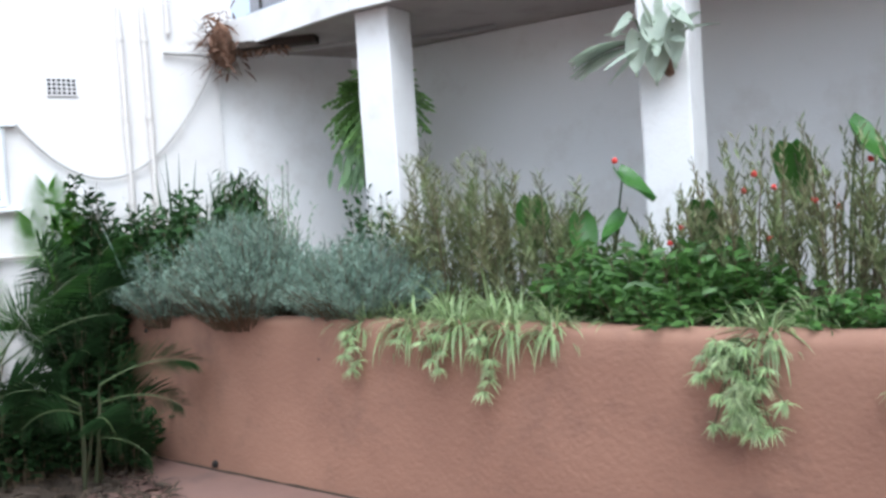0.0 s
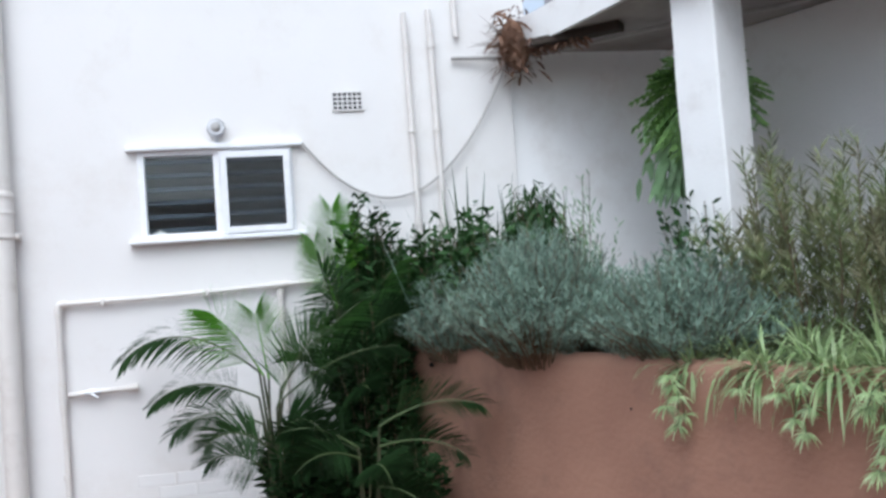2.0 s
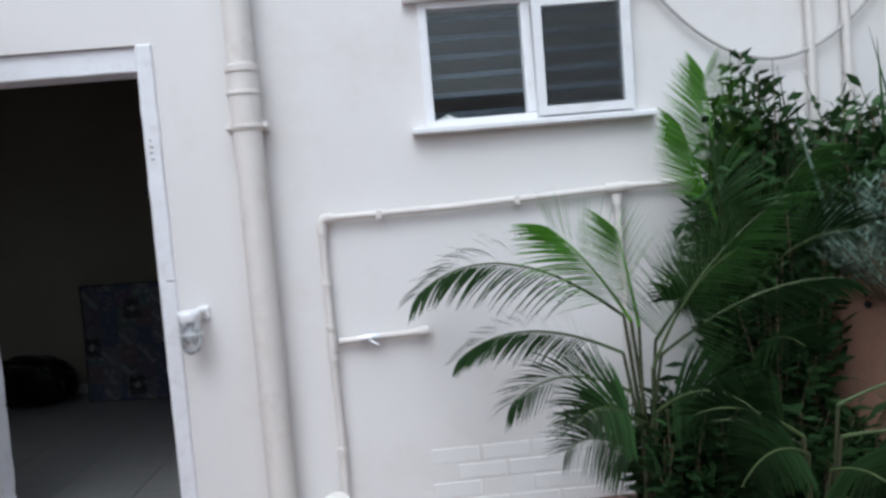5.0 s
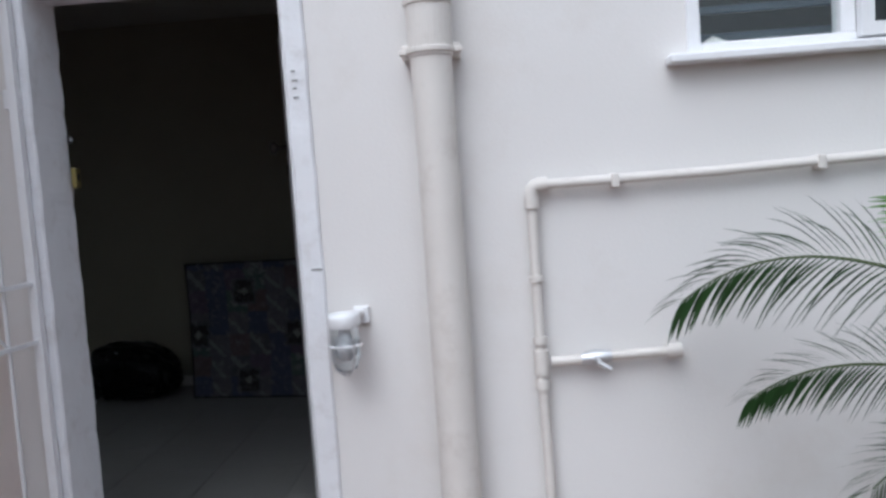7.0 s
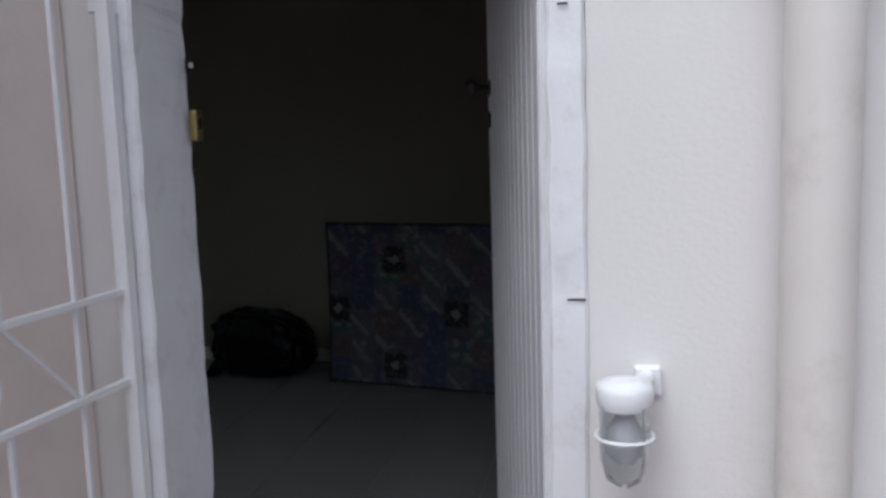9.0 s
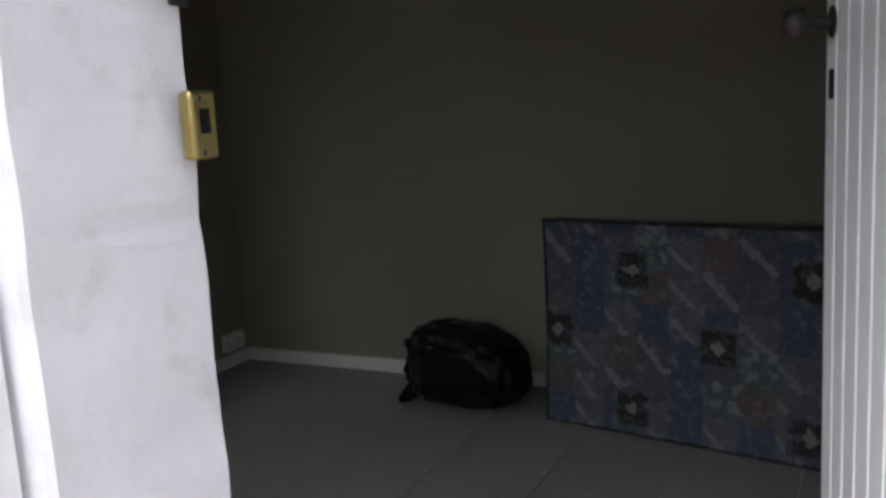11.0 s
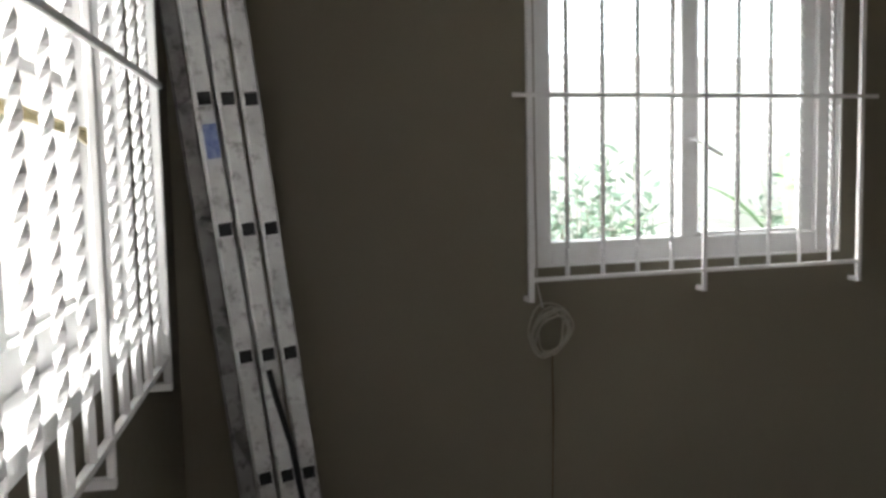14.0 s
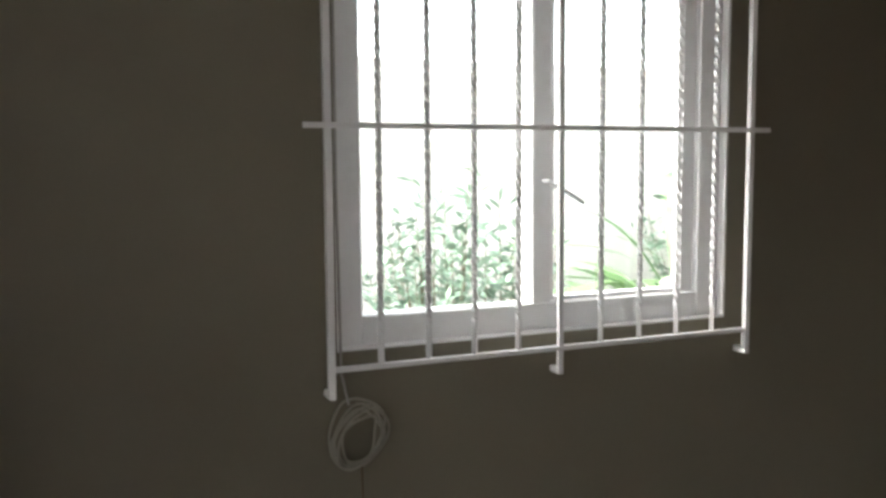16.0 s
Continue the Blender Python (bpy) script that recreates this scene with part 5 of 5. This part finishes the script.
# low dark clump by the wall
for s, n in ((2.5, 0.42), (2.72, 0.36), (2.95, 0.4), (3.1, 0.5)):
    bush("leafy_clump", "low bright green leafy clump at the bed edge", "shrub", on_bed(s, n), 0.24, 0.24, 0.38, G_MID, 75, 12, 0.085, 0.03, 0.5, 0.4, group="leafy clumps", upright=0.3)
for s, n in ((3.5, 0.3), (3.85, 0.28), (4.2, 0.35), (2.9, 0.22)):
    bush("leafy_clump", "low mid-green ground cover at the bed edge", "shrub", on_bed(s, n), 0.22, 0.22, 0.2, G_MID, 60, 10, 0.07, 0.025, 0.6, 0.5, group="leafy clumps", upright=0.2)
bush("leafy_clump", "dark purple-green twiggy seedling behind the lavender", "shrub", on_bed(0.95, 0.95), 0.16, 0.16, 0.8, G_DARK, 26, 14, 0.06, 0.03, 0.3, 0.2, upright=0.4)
bush("leafy_clump", "pale green seedlings behind the lavender", "shrub", (3.72, -0.5, 0.84), 0.2, 0.2, 0.98, G_PALE, 40, 14, 0.06, 0.012, 0.3, 0.2, upright=0.6)


def heart_leaf(parent, foot, tip_c, size, facing, tilt, m, label):
    """A big heart-shaped leaf on a stalk."""
    foot, c = Vector(foot), Vector(tip_c)
    part("stalk", tube(bmesh.new(), [foot, foot.lerp(c, 0.55) + Vector((0, 0, 0.06)), c], [0.009, 0.007, 0.005], 6), GSTEM, parent)
    bm = bmesh.new()
    rows = []
    for i in range(15):
        f = i / 14
        w = 0.36 * math.sin(math.pi * min(1, f * 0.98 + 0.08)) ** 0.8 * (1.05 - 0.5 * f) * size
        if i == 14:
            w = 0.004
        y = (0.16 - f * 1.05) * size
        rows.append([bm.verts.new((w * t, -0.10 * size * t * t - 0.15 * size * f * f + 0.02 * size * math.sin(9 * f + 3 * t), y + (0.12 * size * abs(t) if f < 0.25 else 0))) for t in (-1, -0.6, -0.25, 0, 0.25, 0.6, 1)])
    for r, q in zip(rows, rows[1:]):
        for k in range(6):
            bm.faces.new((r[k], r[k + 1], q[k + 1], q[k]))
    lf = part("leaf", bm, m, parent, label, True)
    lf.matrix_local = Matrix.Translation(c) @ Matrix.Rotation(radians(facing), 4, "Z") @ Matrix.Rotation(radians(tilt), 4, "X")


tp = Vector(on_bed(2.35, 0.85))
taro = thing("elephant_ear", "elephant-ear plant with large glossy heart-shaped leaves", "plant", tp)
for dx, dz, sz, fc, tl in ((-0.28, 0.58, 0.29, -20, 12), (-0.02, 0.48, 0.26, 10, -8), (0.22, 0.7, 0.25, 30, -45), (0.2, 0.5, 0.2, -60, -40), (0.62, 0.5, 0.31, -50, 22), (0.05, 0.2, 0.22, 40, -50)):
    c = U * dx + Vector((0, 0, dz)) - N * 0.1
    heart_leaf(taro, (U * dx * 0.35), c, sz, fc - 25, tl, G_BROAD, "glossy green heart leaf")
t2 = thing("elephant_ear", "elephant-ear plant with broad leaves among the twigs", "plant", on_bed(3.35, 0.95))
for dx, dz, sz, fc, tl in ((-0.15, 0.74, 0.3, -50, 28), (0.1, 0.8, 0.32, 30, -32), (0.35, 0.7, 0.3, 50, 25), (0.6, 0.8, 0.3, -40, -30)):
    heart_leaf(t2, U * dx * 0.3, U * dx + Vector((0, 0, dz)) - N * 0.05, sz, fc - 25, tl, G_BROAD, "broad green leaf")
for c in ((0.2, 0.78), (0.85, 0.66)):
    fl = bmesh.new()
    bmesh.ops.create_icosphere(fl, subdivisions=2, radius=0.016, matrix=Matrix.Translation(U * c[0] + Vector((0, 0, c[1])) - N * 0.14))
    part("flower", fl, RED, taro, "small red flower")

# ferns on the wall and column, dry roots at the slab corner
wf = thing("wall_fern", "round pale fern hanging on the terrace wall", "fern", (4.41, -0.9, 2.3))
lv, lv2 = Leaves(), Leaves()
for i in range(230):
    a = R.uniform(0, 2 * math.pi)
    o = U * math.cos(a) - N * R.uniform(0.1, 0.8) + Vector((0, 0, math.sin(a) * 0.75 + 0.35))
    o.normalize()
    base = Vector((0, 0, 0.0))
    ln = R.uniform(0.2, 0.44)
    for k in range(9):
        f = 0.25 + 0.75 * k / 8
        q = base + o * ln * f + Vector((0, 0, -0.16 * f * f))
        for sg in (-1, 1):
            lv.strip(q, o.cross(Vector((0, 0, 1))) * sg + o * 0.5, Vector((0, 0, 1)), 0.065, 0.03, 0.6, 2, 0.1, 0.4)
for i in range(160):
    q = -U * 0.22 + U * R.gauss(0, 0.09) - N * R.uniform(0, 0.1) + Vector((0, 0, -R.uniform(0.05, 0.55)))
    lv2.strip(q, U * R.gauss(0, 0.4) + Vector((0, 0, -1)) - N * 0.3, U, 0.15, 0.06, 0.2, 3, 0.1, 0.4)
lv.done("fronds", G_FERN, wf)
lv2.done("hanging_leaves", G_PALE, wf, "pale hanging fern leaves")
part("root", tube(bmesh.new(), [N * 0.35 + Vector((0, 0, 0)), Vector((0, 0, 0.0)), Vector((0, 0, -0.3))], [0.03, 0.05, 0.02], 8), DRY, wf)

sf = thing("staghorn_fern", "grey-green staghorn fern tied to the column", "fern", (4.80, -3.2, 2.22))
for k, (du, dz, sz, fc, tl) in enumerate(((0.0, 0.1, 0.3, -40, -20), (0.08, 0.04, 0.27, -10, 10), (-0.06, 0.02, 0.28, -70, 0), (0.02, -0.04, 0.26, -30, 25), (0.1, 0.12, 0.24, 0, -35), (-0.08, 0.12, 0.22, -90, -40))):
    heart_leaf(sf, U * du - N * 0.03, U * du * 1.2 - N * (0.1 + 0.015 * k) + Vector((0, 0, dz)), sz * 0.78, fc, tl, G_STAG, "pale shield frond")
lv = Leaves()
for i in range(12):
    o = (U * R.gauss(-0.25, 0.8) - N * R.uniform(0.1, 0.7) + Vector((0, 0, R.gauss(0.25, 0.6)))).normalized()
    lv.strip(o * 0.06 - N * 0.06, o, rdir(0), R.uniform(0.16, 0.3), 0.05, 0.5, 5, 0.3, 0.6)
for sgn, zz in ((-1, 0.2), (-1, -0.02), (-0.9, 0.12)):
    o = (U * sgn - N * 0.4 + Vector((0, 0, zz))).normalized()
    for k in range(6):
        lv.strip(o * 0.1 - N * 0.05, o + rdir(0) * 0.16, rdir(0), R.uniform(0.3, 0.4), 0.055, 0.7, 6, 0.4, 0.65)
lv.done("antler_fronds", G_STAG, sf)
part("root", tube(bmesh.new(), [Vector((0.02, 0.02, -0.04)) - N * 0.08, U * 0.06 + Vector((0, 0, -0.17)) - N * 0.05], [0.06, 0.02], 8), DRY, sf, "dark root ball")

dr = thing("dry_root_tangle", "brown dry root tangle caught at the slab corner", "debris", (3.5, -0.16, 2.78))
lv = Leaves()
for i in range(330):
    o = rdir(0.0)
    lv.strip(Vector((R.gauss(0, 0.05), R.gauss(0, 0.06), R.gauss(0.02, 0.1))), o, rdir(0), R.uniform(0.05, 0.15), R.uniform(0.008, 0.03), 0.8, 3, 0.2, 0.5)
for i in range(160):
    d = R.uniform(0, 0.5)
    lv.strip((d * 0.6, -d * 0.7 - 0.05, -0.035 - R.uniform(0, 0.05)), rdir(-0.2), rdir(0), R.uniform(0.04, 0.12), R.uniform(0.01, 0.03), 0.5, 3, 0.2, 0.5)
for i in range(50):
    o = Vector((-R.uniform(0.3, 1), -R.uniform(0, 0.3), R.uniform(-0.5, 0.6)))
    lv.strip((-0.02, 0, R.gauss(0, 0.07)), o, rdir(0), R.uniform(0.15, 0.35), 0.005, 0.4, 4, 0.3, 0.5)
lv.done("root_fibre", DRY, dr)
core = bmesh.new()
bmesh.ops.create_icosphere(core, subdivisions=3, radius=0.09)
for v in core.verts:
    v.co = Vector((v.co.x, v.co.y, v.co.z * 1.7)) * (1 + 0.5 * noise.noise(v.co * 14))
part("root_core", core, DRY, dr)

# dirt in the joint at the foot of the wall, weep holes in its face
joint = tagged(new("wall_foot_dirt"), "dark dirt and a crack along the wall foot", "dirt", kind="stuff")
bm = bmesh.new()
tube(bm, [C0 + U2 * (0.2 + 0.12 * i) - N2 * (0.012 + 0.008 * noise.noise((i * 0.6, 0, 5))) + Vector((0, 0, -0.034 + 0.004 * noise.noise((i, 2, 2)))) for i in range(40)],
     [max(0.003, 0.009 + 0.008 * noise.noise((i * 0.8, 4, 1))) for i in range(40)], 6)
part("dirt_line", bm, LITTER, joint)
front = bpy.data.objects["planter_wall_front"]
for s_, z_, r_ in ((0.37, 0.84, 0.012), (0.375, 0.80, 0.014), (2.0, 0.69, 0.006), (1.02, 0.0, 0.022)):
    c = C0 + U2 * s_ - N2 * 0.004 + Vector((0, 0, z_))
    h = bmesh.new()
    bmesh.ops.create_icosphere(h, subdivisions=2, radius=r_, matrix=Matrix.Translation(c))
    for v in h.verts:
        v.co = c + (v.co - c) * (1 + 0.4 * noise.noise(v.co * 50))
    part("weep_hole", h, DARK, front, "small dark hole in the wall")

# leaf litter, a concrete edging and a fallen pipe under the palms
ed = thing("bed_edging", "pale curved concrete edging half buried under the palms", "edging", (1.05, -0.3, ground_z(1.05, 0) - 0.01))
bm = bmesh.new()
tube(bm, [(-0.25, -0.05, -0.02), (0.0, -0.03, 0.03), (0.35, -0.08, 0.06), (0.75, -0.13, 0.1), (1.05, -0.25, 0.14)], [0.03, 0.05, 0.05, 0.045, 0.03], 10)
for v in bm.verts:
    v.co += v.co.normalized() * 0.012 * noise.noise(v.co * 9)
part("kerb", bm, VERANDA, ed, "", True)
lit = tagged(new("leaf_litter"), "dry brown leaf litter on soil under the palms", "litter", kind="stuff")
lv = Leaves()
for i in range(1500):
    x, y = R.uniform(1.2, 2.6), R.uniform(-1.6, -0.1)
    x = min(x, 2.52 - 0.357 * (y + 0.185))
    lv.strip((x, y, ground_z(x, y) + R.uniform(0.005, 0.05)), rdir(0.0), rdir(0), R.uniform(0.04, 0.14), R.uniform(0.01, 0.03), 0.3, 3, 0.1, 0.5)
lv.done("dry_leaves", LITTER, lit)
bm = bmesh.new()
bmesh.ops.create_grid(bm, x_segments=24, y_segments=24, size=0.5)
for v in bm.verts:
    x, y = 1.8 + v.co.x * 1.5, -0.65 + v.co.y * 1.35
    r = min(1, 2.2 * (1 - max(abs(v.co.x), abs(v.co.y)) * 2))
    v.co = Vector((x, y, ground_z(x, y) + 0.03 * r - 0.015 + 0.03 * r * noise.noise((x * 5, y * 5, 0))))
part("bed_soil", bm, SOIL, lit, "", True)

# ---- the garden outside the west window ----
# pale and grey leaf colours here carry the washed-out window glare
for gx_, gy_, hh, kind_ in ((-5.5, 3.9, 1.5, 0), (-6.0, 4.4, 2.1, 0), (-5.7, 2.75, 1.55, 1), (-6.1, 0.4, 1.6, 1), (-6.2, 1.7, 1.5, 1), (-6.2, 5.0, 1.9, 1)):
    if kind_ == 0:
        g = thing("strelitzia", "large-leaved garden plant outside the window, coloured pale for glare", "plant", (gx_, gy_, -0.1))
        lv = Leaves()
        for i in range(34):
            a = R.uniform(0, 6.28)
            o = Vector((math.cos(a), math.sin(a), 0))
            lv.strip(o * 0.05 + Vector((0, 0, hh * R.uniform(0, 0.5))), o * R.uniform(0.3, 1.0) + Vector((0, 0, 0.8)), o.cross(Vector((0, 0, 1))), hh * R.uniform(0.4, 0.7), 0.16, 1.6, 8, 0.05, 0.6)
        lv.done("leaves", G_PALE, g)
    else:
        bush("garden_shrub", "garden shrub outside the window, coloured pale for glare", "shrub", (gx_, gy_, -0.1), 0.6, 0.6, hh, G_GREY, 130, 18, 0.09, 0.035, 0.4, 0.3, upright=0.3, group="garden shrubs")
